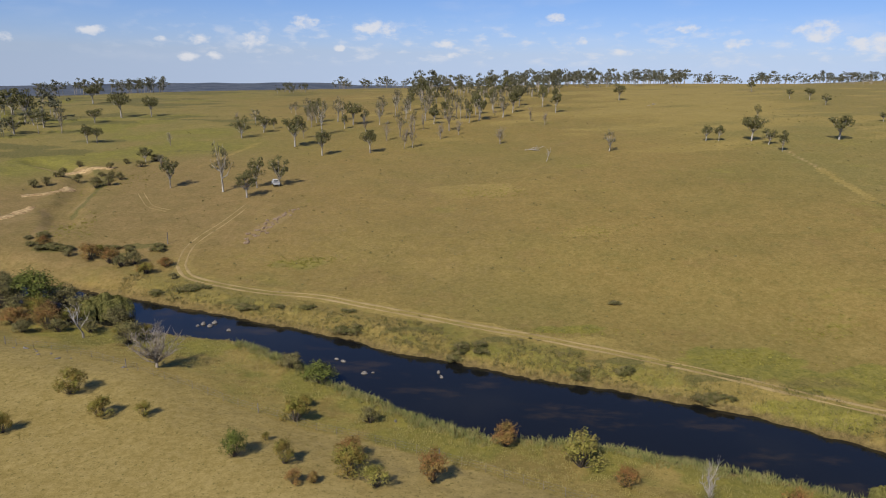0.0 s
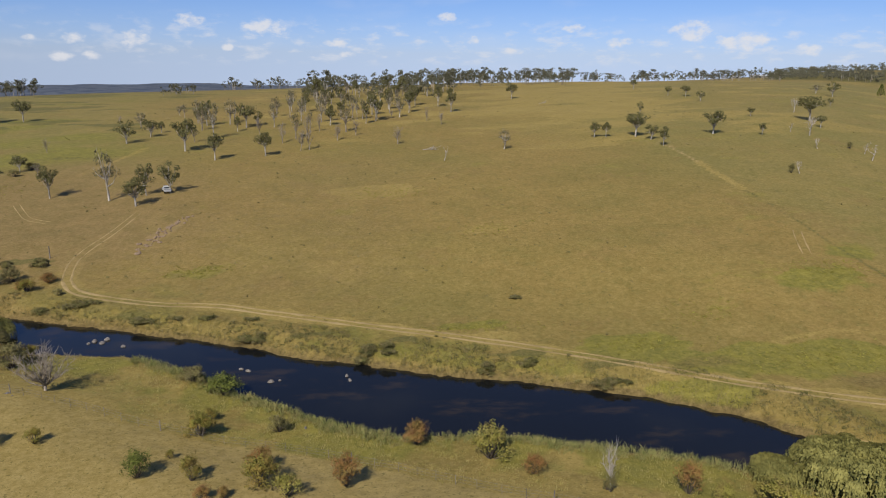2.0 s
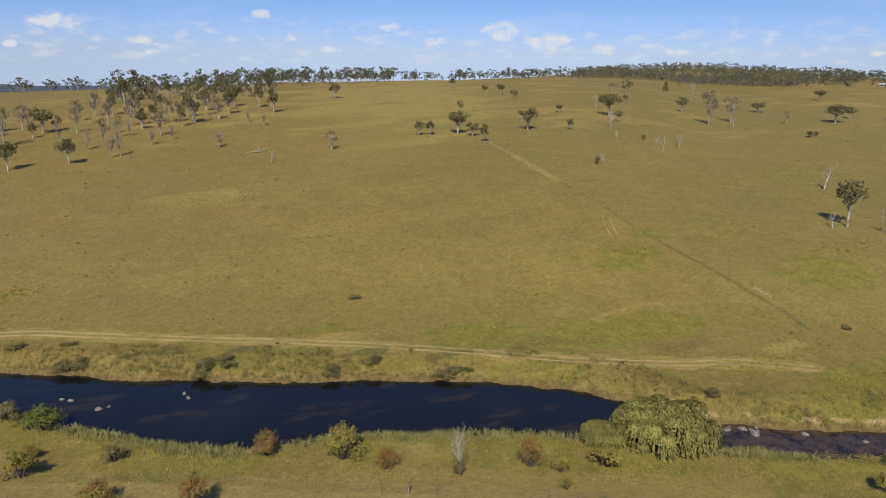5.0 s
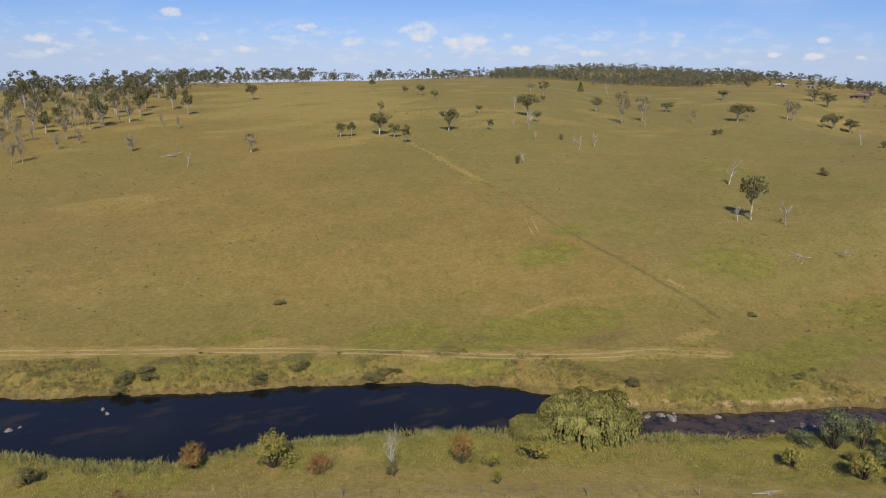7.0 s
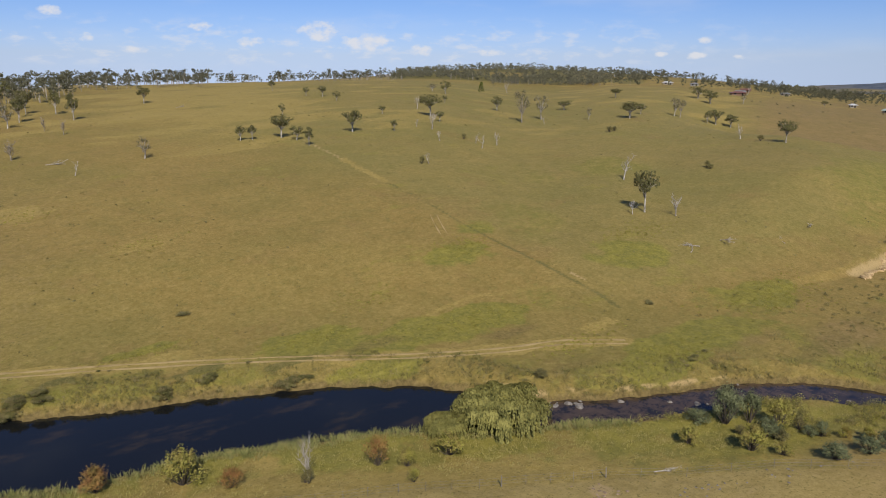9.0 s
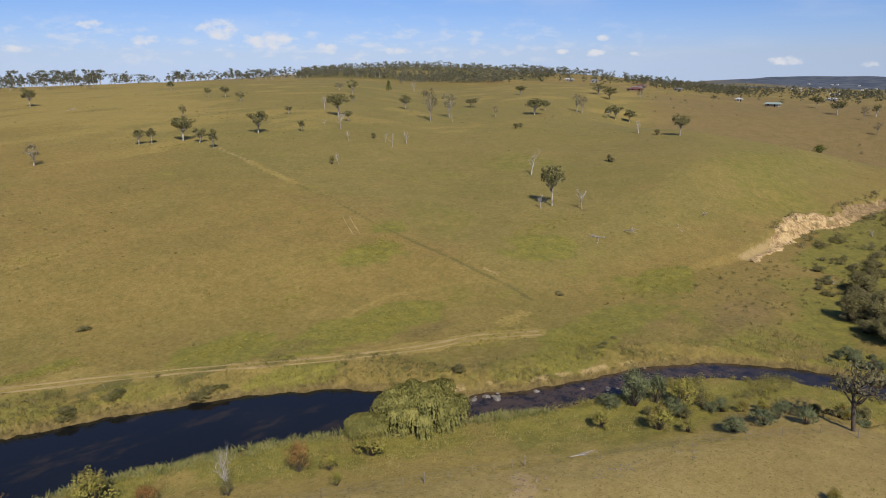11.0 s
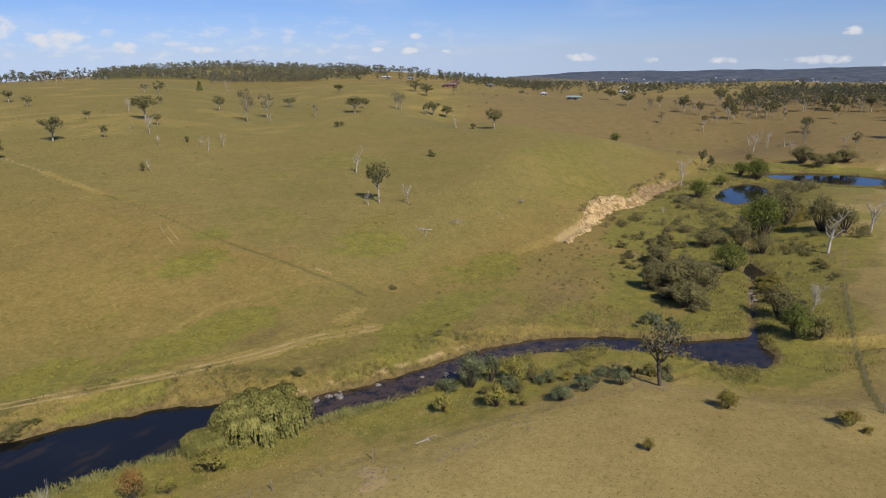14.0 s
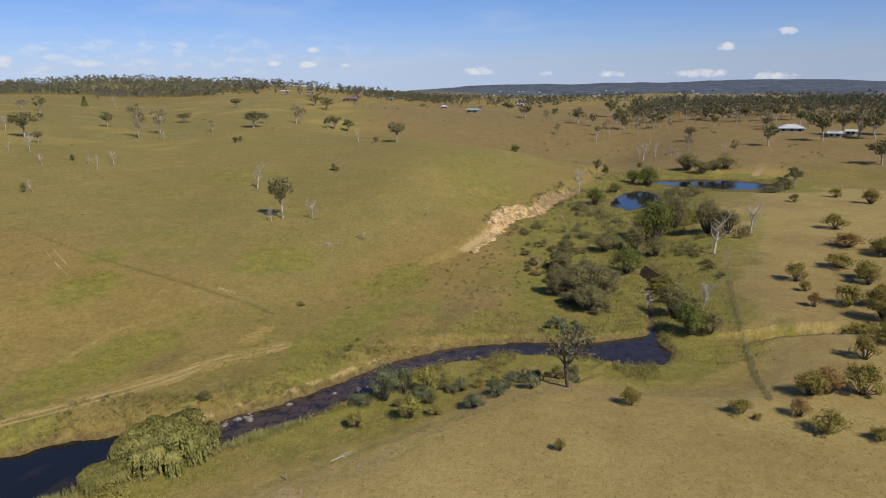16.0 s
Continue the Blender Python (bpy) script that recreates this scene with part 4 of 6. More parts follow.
OLIVE_A = ((-44.82, 77.23, 3.165, 3.531), (-38.72, 71.71, 2.377, 2.676), (-33.79, 71.96, 1.855, 1.667), (-47.25, 67.55, 2.226, 1.939), (-15.88, 63.22, 2.606, 2.169), (-17.23, 74.88, 3.033, 3.05), (-17.08, 79.79, 1.572, 1.835), (-8.984, 61.99, 2.962, 3.355), (-19.05, 68.23, 1.071, 0.981), (-46.62, 102.2, 2.482, 2.649), (66.24, 13.42, 1.496, 1.266), (81.03, 7.911, 2.304, 2.448), (83.01, -5.115, 1.97, 2.908), (81.93, -7.004, 0.876, 1.092), (148.7, -14.42, 3.711, 4.316), (141.4, -15.79, 2.058, 1.95), (204.2, -26.58, 4.185, 5.685), (162.2, -23.57, 2.926, 6.246), (154.4, -27.33, 3.816, 4.546), (91.67, -13.47, 3.23, 3.781), (80.97, -14.5, 2.812, 3.749), (94.2, -19.53, 4.013, 4.783))
OLIVE_B = ((133.9, -22.13, 3.918, 4.617), (120.8, -23.15, 3.524, 5.785), (81.42, -19.89, 1.666, 2.667), (247.9, -18.92, 2.611, 3.315), (265.5, -32.49, 3.085, 4.236), (251.6, -40.99, 4.427, 5.385), (179.6, -33.28, 3.035, 5.45), (107.3, -21.45, 3.557, 3.426), (-61.85, 108.7, 2.559, 3.359), (-69.15, 112.4, 3.206, 3.847), (-50.58, 102.5, 2.442, 3.008))
GREEN = ((-21.2, 64.03, 2.793, 2.651), (-74.34, 119.5, 6.628, 9.082), (-16.69, 87.45, 2.809, 4.419), (116.4, 3.192, 5.346, 5.707), (151.6, 19.28, 5.842, 7.557), (237.4, 43.64, 6.169, 6.47), (265.5, 41.72, 3.556, 4.602), (287.6, 32.46, 7.544, 8.796), (293.8, 39.34, 5.214, 5.91), (187, 17.45, 11.44, 9.575), (300.4, 92.9, 3.35, 5.01))
DARK_A = ((-8.531, 76.2, 2.154, 2.436), (-21.54, 91.98, 2.104, 3.36), (-47.85, 99.41, 3.672, 4.115), (193.3, 4.819, 8.259, 8.089), (191, -0.3832, 6.752, 6.209), (125.2, 6.72, 6.005, 5.96), (116.9, -0.09534, 3.816, 3.658), (173.3, 20.93, 6.056, 5.514), (131.5, 21.2, 6.112, 6.76), (131, 26, 6.225, 6.635), (130.5, 30.36, 5.316, 5.164), (123, 22.01, 4.601, 7.241), (149.9, 34.27, 4.202, 5.587), (170.1, 27.68, 5.138, 6.35), (203.7, 13.81, 8.958, 7.77), (331.1, 20.69, 6.966, 9.787), (324.6, 14, 5.848, 8.565), (339.9, 4.999, 5.515, 9.3), (333.1, 9.569, 4.564, 7.266), (341.9, 43.61, 2.796, 2.624), (170.5, 15.37, 5.05, 5.354), (292.2, -18.68, 3.804, 6.112))
DARK_B = ((275.9, -12.99, 2.732, 7.771), (-69.12, 121.1, 4.141, 5.564), (-63.14, 116, 3.808, 4.95), (-54.95, 110.5, 3.327, 3.979), (-72.45, 111.5, 3.537, 4.196), (-77.11, 115.6, 5.069, 5.508), (-61.32, 104.1, 2.312, 2.872), (-56.4, 104.4, 2.293, 3.058), (-86.11, 129, 4.232, 5.467), (-66.12, 102.6, 1.928, 2.655))
ORANGE = ((-9.54, 66.08, 2.334, 2.731), (-0.7461, 62.01, 3.377, 2.808), (7.498, 71.53, 2.806, 2.943), (19.25, 63.15, 2.179, 2.41), (-63.9, 105.6, 4.295, 4.173), (-14.06, 59.29, 1.563, 1.623), (-12.22, 59.68, 1.155, 1.199), (-69.99, 106.7, 2.793, 4.209), (33.7, 57.33, 3.534, 2.619), (92.87, -15.51, 3.308, 3.359), (131.1, -16.51, 2.475, 2.412), (183, -27.37, 3.348, 6.428), (84.51, -11.75, 2.312, 2.459), (99.74, -15.74, 1.193, 1.721), (136, -27.66, 3.727, 4.41))
YELLOW = ((-6.373, 59.77, 2.389, 2.607), (15.32, 67.33, 3.816, 3.987), (36.28, 55.18, 2.311, 2.107), (42.03, 55.12, 2.825, 3.579), (34.36, 51.16, 1.796, 1.287), (78.88, 35.56, 3.694, 3.177), (69.62, 33.87, 3.185, 3.027), (66.38, 39.81, 2.257, 2.729), (71.16, 30.95, 1.589, 2.028))
GREY = ((75.12, 40.38, 5.013, 4.216), (77.74, 38.67, 4.142, 2.712), (72.83, 42.87, 1.539, 3.099), (73.73, 26.47, 1.763, 2.902), (77.92, 24.83, 1.66, 3.002), (81.08, 24.27, 2.181, 2.32), (81.71, 21.24, 2.166, 2.304))
BUSHLET = ((161.5, 203.7, 2.035, 1.876), (237.2, 198.2, 2.508, 2.569), (241.6, 199.1, 2.073, 2.123), (121.3, 173.6, 2.549, 1.558), (198.7, 123.9, 1.444, 2.025), (64.06, 62.45, 1.263, 1.707), (29.65, 114.2, 0.5849, 2.193), (101.2, 72.14, 0.5684, 1.377), (256.1, 140.2, 2.316, 2.377), (101.6, 72.71, 0.5423, 1.312), (199.8, 125.9, 2.279, 1.752), (64, 62.58, 0.9488, 1.756))
DEAD_C = ((148.6, 201.4, 3.9, 1.5), (162.2, 197.5, 3.7, 1.6), (171.2, 196.0, 4.8, 2.9), (184.9, 268.5, 6.3, 1.8), (236.9, 237.5, 4.1, 1.7), (155.9, 226.7, 3.7, 1.7), (257.7, 54.1, 9.4, 6.2), (381.5, 7.6, 6.8, 4.9), (366, 28, 6, 4), (372, 40, 7, 4), (402, 52, 8, 5),
          (-14.5, 293.7, 5.9, 3.0), (-97.9, 330.3, 3.5, 2.5), (-2, 262, 6, 4), (5, 270, 6, 4), (-22, 262, 7, 4), (-32, 282, 7, 4), (40, 285, 5, 3))
SPARSE_B = ((-57.8, 302.8, 9.3, 6.2), (-84.6, 313.1, 6.5, 4.9), (-72.8, 342.9, 6.2, 3.2), (323.9, 227.4, 9.7, 4.8), (460.4, 268.7, 7.0, 5.4), (396.6, 25.6, 9.5, 6.1), (246.9, 342.5, 4.3, 6.4), (-90.4, 220.7, 4.2, 3.0), (-64, 330, 9, 5), (-47, 322, 9, 5), (-30, 335, 9, 5), (-18, 318, 9, 4.5), (-8, 338, 10, 5), (-24, 350, 10, 5), (22, 330, 10, 5), (33, 345, 10, 5))
CONIFER = ((303.3, 364.7, 7.017, 5.574),)
WILLOW = ((52.58, 58.05, 7.146, 10.13), (44.46, 59.2, 3.756, 5.078), (-58.7, 114.2, 6.02, 7.508))
ROCK_A = ((-41.07, 109.7, 0.7055, 0.8539), (-40.41, 110.6, 1.014, 1.338), (-39.01, 109.8, 0.9084, 1.519), (-38.7, 111.2, 1.02, 1.152), (-35.29, 107.9, 0.797, 1.121), (-14.62, 96.07, 0.7329, 1.177), (-15.75, 96.87, 0.645, 1.017), (-11.04, 92.02, 0.8881, 1.294), (-9.85, 92.26, 0.445, 0.6487), (-0.4473, 92.65, 0.8936, 0.7325), (-0.02873, 91.14, 0.7947, 0.9623), (-5.5, 76.79, 0.2339, 0.2062), (60.66, 57.89, 0.6611, 1.626), (62.01, 57.53, 0.5796, 1.335), (64.5, 55.51, 0.9866, 1.917), (64.01, 57, 0.6643, 1.491), (70.27, 53.16, 0.6587, 1.337), (77.83, 46.26, 0.4794, 1.014), (78.36, 46.53, 0.5507, 1.168), (79.16, 45.55, 0.4602, 0.6695), (75.58, 48.97, 0.6341, 0.9862), (95.9, 34.43, 0.4993, 0.9229))
ROCK_B = ((88.31, 46.56, 0.3931, 0.7249),)

random.seed(11)
for i, (x, y, h, w) in enumerate(GUM_A + GUM_B + GUM_C + GUM_D + GUM_E):
    v = i % 7
    plant("gum", v, x, y, h * 1.1, w * 1.3, lambda r, v=v: gum_meshes(r, 14 + v, 46, 0.24 + 0.03 * v), "gum_tree", "grey-green eucalypt with a pale trunk on dry pasture", "tree", "gum trees on the hill", BARK_PALE, GUM_LEAF)
for i, (x, y, h, w) in enumerate(SPARSE + SPARSE_B):
    v = i % 5
    plant("sparse", v, x, y, h * 1.08, w * 1.3, lambda r, v=v: gum_meshes(r, 13 + v, 22, 0.3, True), "gum_tree", "thin half-dead eucalypt with sparse grey leaves", "tree", "thin gum trees", TWIG_GREY if v % 2 else BARK_PALE, SPARSE_LEAF)
for i, (x, y, h, w) in enumerate(DEAD_A + DEAD_B + DEAD_C):
    v = i % 5
    if x < 62 and y > 225:
        plant("grey_dead", v, x, y, h, max(w * 1.2, 0.6 * h), lambda r, v=v: dead_meshes(r, 9 + v, 4), "dead_tree", "grey leafless tree with many fine twigs on the slope", "tree", "grey leafless trees", TWIG_GREY, None)
        continue
    plant("dead", v, x, y, h, max(w * 1.3, 0.95 * h), lambda r, v=v: dead_meshes(r, 4 + v, 2), "dead_tree", "bleached bare dead tree standing in grass", "tree", "dead trees", BARK_DEAD, None)
for x, y, h, w in CROWNED:
    plant("crowned", 0, x, y, h, w * 1.1, lambda r: gum_meshes(r, 20, 25, 0.46, True), "gum_tree", "tall dark-stemmed eucalypt with a flat sparse crown on the bank", "tree", "", BARK_DARK, SPARSE_LEAF)
for v, (x, y, h, w) in enumerate(BARE):
    plant("bare", v, x, y, h, w, lambda r, v=v: dead_meshes(r, 26, 6, True) if v == 0 else dead_meshes(r, 9, 5), "bare_tree", "leafless grey many-stemmed tree beside the fence" if v == 0 else "pale leafless tree beside the water", "tree", "leafless trees", TWIG_GREY if v == 0 else BARK_DEAD, None, "trunk")
for i, (x, y, h, w) in enumerate(((25.7, 58.1, 2.2, 1.3), (25.5, 58.5, 1.4, 1.2))):
    plant("scrub", i, x, y, h, w, lambda r: bush_meshes(r), "bush", "dark creeper round the foot of a bare tree", "shrub", "", BARK_DARK, DARK_LEAF, "trunk", "foliage")
OLIVE_C = ((126.5, -26.8, 5.0, 6.4), (150.4, -27.4, 3.8, 4.2), (121, -27.5, 4.4, 5.4), (134, -27.5, 4.2, 5), (175.6, -33.8, 4.4, 4.8), (115, -26, 3.6, 4.4))
KINDS = (("olive", OLIVE_A + OLIVE_B + OLIVE_C, OLIVE_LEAF, "small olive-green fruit tree on mown grass"), ("green", GREEN, GREEN_LEAF, "dense fresh green leafy bush by the creek"),
         ("scrub", DARK_A + DARK_B, DARK_LEAF, "dark olive scrub bush by the creek"), ("orange", ORANGE, ORANGE_LEAF, "small tree with orange and russet autumn leaves"),
         ("yellow", YELLOW, YELLOW_LEAF, "yellow-green leafy shrub on the river bank"), ("grey", GREY, GREY_LEAF, "grey-green feathery shrub on the river bank"),
         ("bushlet", BUSHLET, DARK_LEAF, "low dark bush alone in the pasture"))
for kind, places, leaf, label in KINDS:
    for i, (x, y, h, w) in enumerate(places):
        v = i % 4
        big = h > 4.2
        name = "fruit_tree" if kind in ("olive", "orange") else "bush"
        plant(kind + ("_big" if big else ""), v, x, y, h * 1.15, w * 1.22, lambda r, v=v, big=big: bush_meshes(r, 28 + 3 * v if big else 18 + 2 * v, 130 if big else 100, 0.019 if big else 0.027), name, label, "tree" if name == "fruit_tree" else "shrub", kind + " shrubs", BARK_DARK, leaf, "trunk", "foliage")
for i, (x, y, h, w) in enumerate(WILLOW):
    plant("willow", i, x, y, h * 0.8, w * 1.16, lambda r, i=i: willow_meshes(r, (6000, 2600, 2600)[i]), "willow", "weeping willow trailing yellow-green branches over the water", "tree", "willows", BARK_DARK, WILLOW_LEAF)
for x, y, h, w in CONIFER:
    plant("conifer", 0, x, y, h, w, conifer_meshes, "conifer", "dark green conical pine on the far paddock", "tree", "", BARK_DARK, GREEN_LEAF)


def grove(count, az0, az1, d0, d1, h0, h1, label, group, slim=0.62, seed=1):
    """Trees strewn over a stretch of land given by bearing and distance."""
    rng = random.Random(seed)
    for i in range(count):
        a, d = radians(az0 + (az1 - az0) * (i + rng.random()) / count), rng.uniform(d0, d1)
        h, v = rng.uniform(h0, h1), rng.randrange(7)
        kind = "gum" if rng.random() < 0.5 else "sparse"
        v = v if kind == "gum" else v % 5
        plant(kind, v, d * math.sin(a), d * math.cos(a), h, h * slim * rng.uniform(0.75, 1.2), lambda r, v=v: gum_meshes(r, 12 + v, 48, 0.2 + 0.035 * v), "gum_tree", label, "tree", group, BARK_PALE, GUM_LEAF)


grove(34, -3, 6, 290, 430, 7, 12, "grey-green eucalypt in open woodland on the slope", "trees on the slope", 0.55, 10)
grove(16, 75, 83, 440, 600, 6, 11, "grey-green eucalypt on the brown slope", "slope trees", 0.7, 13)
grove(30, 82, 99, 500, 600, 9, 13, "dark grey-green eucalypt in the wood behind the farmhouse", "farm wood", 0.8, 12)


def woodland(name, spots, h0, h1, label, seed, leaf=FAR_LEAF):
    """A far wood: many small crowns on thin stems, uncountable, in one mesh."""
    rng, green, stems = random.Random(seed), Leaves(), []
    grounds = height(np.array([p[0] for p in spots]), np.array([p[1] for p in spots]))
    for (x, y), z in zip(spots, grounds.tolist()):
        h, near = h0 + (h1 - h0) * rng.random() ** 1.6, math.hypot(x, y) < 700
        lean, bole = rng.gauss(0, h * 0.05), rng.uniform(0.2, 0.48) if near else rng.uniform(0.04, 0.25)
        for _ in range(rng.randint(4, 8) if near else rng.randint(3, 5)):
            c = (x + lean + rng.gauss(0, h * 0.17), y + rng.gauss(0, h * 0.17), z + h * rng.uniform(bole, 0.92))
            r = h * rng.uniform(0.09, 0.19) if near else h * rng.uniform(0.14, 0.27)
            green.clump(rng, c, (r, r, r * 0.7), 26 if near else 14, h * (0.045 if near else 0.08))
        for k in range(4 if near else 0):
            q, a = h * rng.uniform(0.01, 0.022), k * 1.05
            stems.append([(x - q * math.cos(a), y - q * math.sin(a), z - 0.3), (x + q * math.cos(a), y + q * math.sin(a), z - 0.3), (x + lean + rng.gauss(0, h * 0.03), y, z + h * rng.uniform(0.6, 0.95))])
    verts, faces = green.v, green.f
    n = len(verts)
    me = quick_mesh(name, verts + [p for s in stems for p in s], faces + [[n + 3 * i, n + 3 * i + 1, n + 3 * i + 2] for i in range(len(stems))])
    me.materials.append(leaf)
    me.materials.append(BARK_PALE)
    slots = np.zeros(len(me.polygons), np.int32)
    slots[len(faces):] = 1
    me.polygons.foreach_set("material_index", slots)
    return tagged(new(name, me), label, "woodland", kind="stuff")


def strewn(seed, count, az0, az1, d0, d1, gap=0.0):
    r = np.random.default_rng(seed)
    a, d = np.radians(r.uniform(az0, az1, 6 * count)), np.exp(r.uniform(math.log(d0), math.log(d1), 6 * count))
    x, y = d * np.sin(a), d * np.cos(a)
    if gap:
        keep = rough(x, y, 90, 60, 2) > gap * r.random(len(x))
        x, y = x[keep], y[keep]
    return list(zip(x[:count].tolist(), y[:count].tolist()))


woodland("crest_wood", strewn(14, 120, -3, 9, 400, 560), 6, 14, "tall grey-green eucalypts crowding the hill crest", 14)
woodland("crest_wood", strewn(15, 170, 5, 18.4, 480, 620), 6, 13, "tall grey-green eucalypts crowding the hill crest", 15)
woodland("crest_wood", strewn(16, 170, 19, 33.5, 590, 720), 4.5, 11, "grey-green eucalypts along the skyline", 16)
woodland("crest_wood", strewn(17, 26, -30, -23.5, 570, 640), 9, 13, "grey-green eucalypts on the skyline", 17)
woodland("crest_wood", strewn(18, 16, -24.2, -21.7, 570, 620), 10, 13, "grey-green eucalypts on the skyline", 18)
woodland("crest_wood", strewn(19, 14, -13.5, -11, 500, 540), 6, 8, "grey-green eucalypts on the plain", 19)
woodland("crest_wood", strewn(20, 34, -9, 0, 560, 640), 7, 11, "grey-green eucalypts on the skyline", 20)
woodland("crest_wood", strewn(27, 26, -34, -28.5, 330, 470), 8, 13, "dark eucalypts on the open plain", 27)
woodland("far_wood", strewn(28, 170, 81, 100, 540, 720), 9, 14, "dark eucalypt wood behind the farmhouse", 28)
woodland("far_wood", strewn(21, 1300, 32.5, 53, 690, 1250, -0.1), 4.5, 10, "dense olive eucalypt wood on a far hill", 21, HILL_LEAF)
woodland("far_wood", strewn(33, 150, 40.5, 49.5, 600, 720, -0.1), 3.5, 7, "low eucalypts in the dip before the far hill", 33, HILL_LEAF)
woodland("far_wood", strewn(22, 330, 50, 68, 740, 1250, 0.1), 5, 11, "scattered eucalypts between far paddocks", 22)
woodland("far_wood", strewn(23, 620, 64, 86, 700, 2300, 0.45), 5, 11, "far woods and hedges between paddocks", 23)
woodland("far_wood", strewn(24, 650, 83.5, 101, 600, 1000), 7, 12, "dark eucalypt wood behind the farmhouse", 24)
woodland("far_wood", strewn(29, 150, 52, 70, 560, 680, 0.3), 3.5, 7.5, "low garden trees round far houses", 29)
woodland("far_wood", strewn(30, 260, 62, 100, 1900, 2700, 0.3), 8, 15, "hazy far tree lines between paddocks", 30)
woodland("far_wood", strewn(31, 260, 49, 69, 690, 1150), 4.5, 10, "dark eucalypts behind the far houses", 31)
# ---- tracks ----
def track_material(name, a, b):
    n = Nodes(name, 0.95)
    grit, broad = n.noise(0.4, 4), n.noise(5, 3)
    n.bump(grit, 0.5, 0.05)
    return n.done(n.mix(n.ramp(broad, 0.35, 0.65), n.mix(grit, a, b), n.mix(0.5, a, (0.2, 0.15, 0.06))))


DIRT = track_material("dry_track_dirt", (0.32, 0.23, 0.095), (0.42, 0.31, 0.145))


def along(points, step=0.8):
    """Points at even steps on a smooth line through the given ones."""
    pts, out = [Vector(p) for p in points], []
    for i in range(len(pts) - 1):
        p0, p1, p2, p3 = pts[max(i - 1, 0)], pts[i], pts[i + 1], pts[min(i + 2, len(pts) - 1)]
        n = max(2, int((p2 - p1).length / step))
        for k in range(n):
            u = k / n
            out.append(0.5 * (2 * p1 + (p2 - p0) * u + (2 * p0 - 5 * p1 + 4 * p2 - p3) * u * u + (3 * p1 - p0 - 3 * p2 + p3) * u**3))
    return out + [pts[-1]]


def ruts(name, points, gauge, width, label):
    line = along(points)
    root = tagged(new(name), label, "track", kind="structure")
    for side in (-1, 1):
        xs, ys = [], []
        for i, p in enumerate(line):
            w = (line[min(i + 1, len(line) - 1)] - line[max(i - 1, 0)]).normalized()
            n = Vector((-w.y, w.x))
            wide = width * (0.72 + 0.75 * noise.noise((p.x * 0.3, p.y * 0.3, side * 5.0)))
            for k in (-1, -0.3, 0.3, 1):
                q = p + n * (side * gauge / 2 + k * wide / 2)
                xs.append(q.x), ys.append(q.y)
        zs = height(np.array(xs), np.array(ys)) + 0.05
        zs[0::4] -= 0.06
        zs[3::4] -= 0.06
        faces = [(4 * i + k, 4 * i + k + 1, 4 * i + k + 5, 4 * i + k + 4) for i in range(len(line) - 1) for k in range(3)]
        part("rut", list(zip(xs, ys, zs)), [f[::-1] for f in faces], DIRT, root, smooth=True)


ruts("dirt_track", TRACKS[0], 1.5, 0.85, "pale two-rut dirt track through dry grass")
ruts("dirt_track", TRACKS[1], 1.6, 0.5, "pale two-rut dirt track climbing the slope")
ruts("dirt_track", ((94, 130), (91, 124), (88.3, 118)), 1.6, 0.4, "faint wheel marks in the pasture")
ruts("dirt_track", ((-84, 190), (-80, 183), (-76, 177), (-70, 173)), 1.5, 0.3, "faint wheel marks in the pasture")


# ---- rocks ----
def rock_material(name, a, b):
    n = Nodes(name, 0.85)
    grain = n.noise(0.25, 5)
    n.bump(grain, 0.8, 0.05)
    c = n.mix(n.ramp(grain, 0.3, 0.7), a, b)
    return n.done(n.mix(n.math("MULTIPLY", n.whim(), 0.4), c, a))


PALE_ROCK = rock_material("pale_river_rock", (0.11, 0.095, 0.08), (0.3, 0.27, 0.235))
HILL_ROCK = rock_material("reddish_field_rock", (0.17, 0.115, 0.07), (0.36, 0.265, 0.165))


def rock_mesh(seed, material):
    bm = bmesh.new()
    bmesh.ops.create_icosphere(bm, subdivisions=2, radius=0.5)
    for v in bm.verts:
        v.co *= 1 + 0.35 * noise.noise(v.co * 2.1 + Vector((seed * 3.7, 0, 0))) + 0.15 * noise.noise(v.co * 5 + Vector((0, seed, 0)))
        v.co.z = max(v.co.z, -0.25)
    me = bpy.data.meshes.new("rock")
    bm.to_mesh(me)
    bm.free()
    me.materials.append(material)
    return me


RIVER_ROCKS, FIELD_ROCKS = [rock_mesh(i, PALE_ROCK) for i in range(5)], [rock_mesh(i + 9, HILL_ROCK) for i in range(5)]


def rock(mesh, x, y, w, h, z, label, group):
    ob = new("rock", mesh)
    ob.matrix_basis = pose(x, y, z, 0, 0, random.uniform(0, 360)) @ Matrix.Diagonal((w, w * random.uniform(0.6, 0.9), h, 1))
    return tagged(ob, label, "rock", group)


random.seed(5)
for i, (x, y, h, w) in enumerate(ROCK_A + ROCK_B):
    rock(RIVER_ROCKS[i % 5], x, y, max(0.85 * w, 0.5), max(0.95 * h, 0.5), max(ground_at(x, y), -0.1) + 0.03, "pale grey boulder half out of the water", "rocks in the river")
for i in range(20):
    x = random.uniform(57.5, 66)
    rock(RIVER_ROCKS[i % 5], x, 60.8 - (x - 57.5) * 0.62 + random.gauss(0, 0.5), random.uniform(0.2, 0.7), random.uniform(0.15, 0.3), 0.06, "pale grey stone at the water's edge", "stones on the shore")
for i in range(22):
    x = random.uniform(120, 150)
    rock(RIVER_ROCKS[i % 5], x, 10.2 + (x - 119) * 0.14 + random.gauss(0, 0.8), random.uniform(0.4, 1.3), random.uniform(0.3, 0.6), 0.15, "pale grey stone in the dry creek bed", "stones in the creek bed")
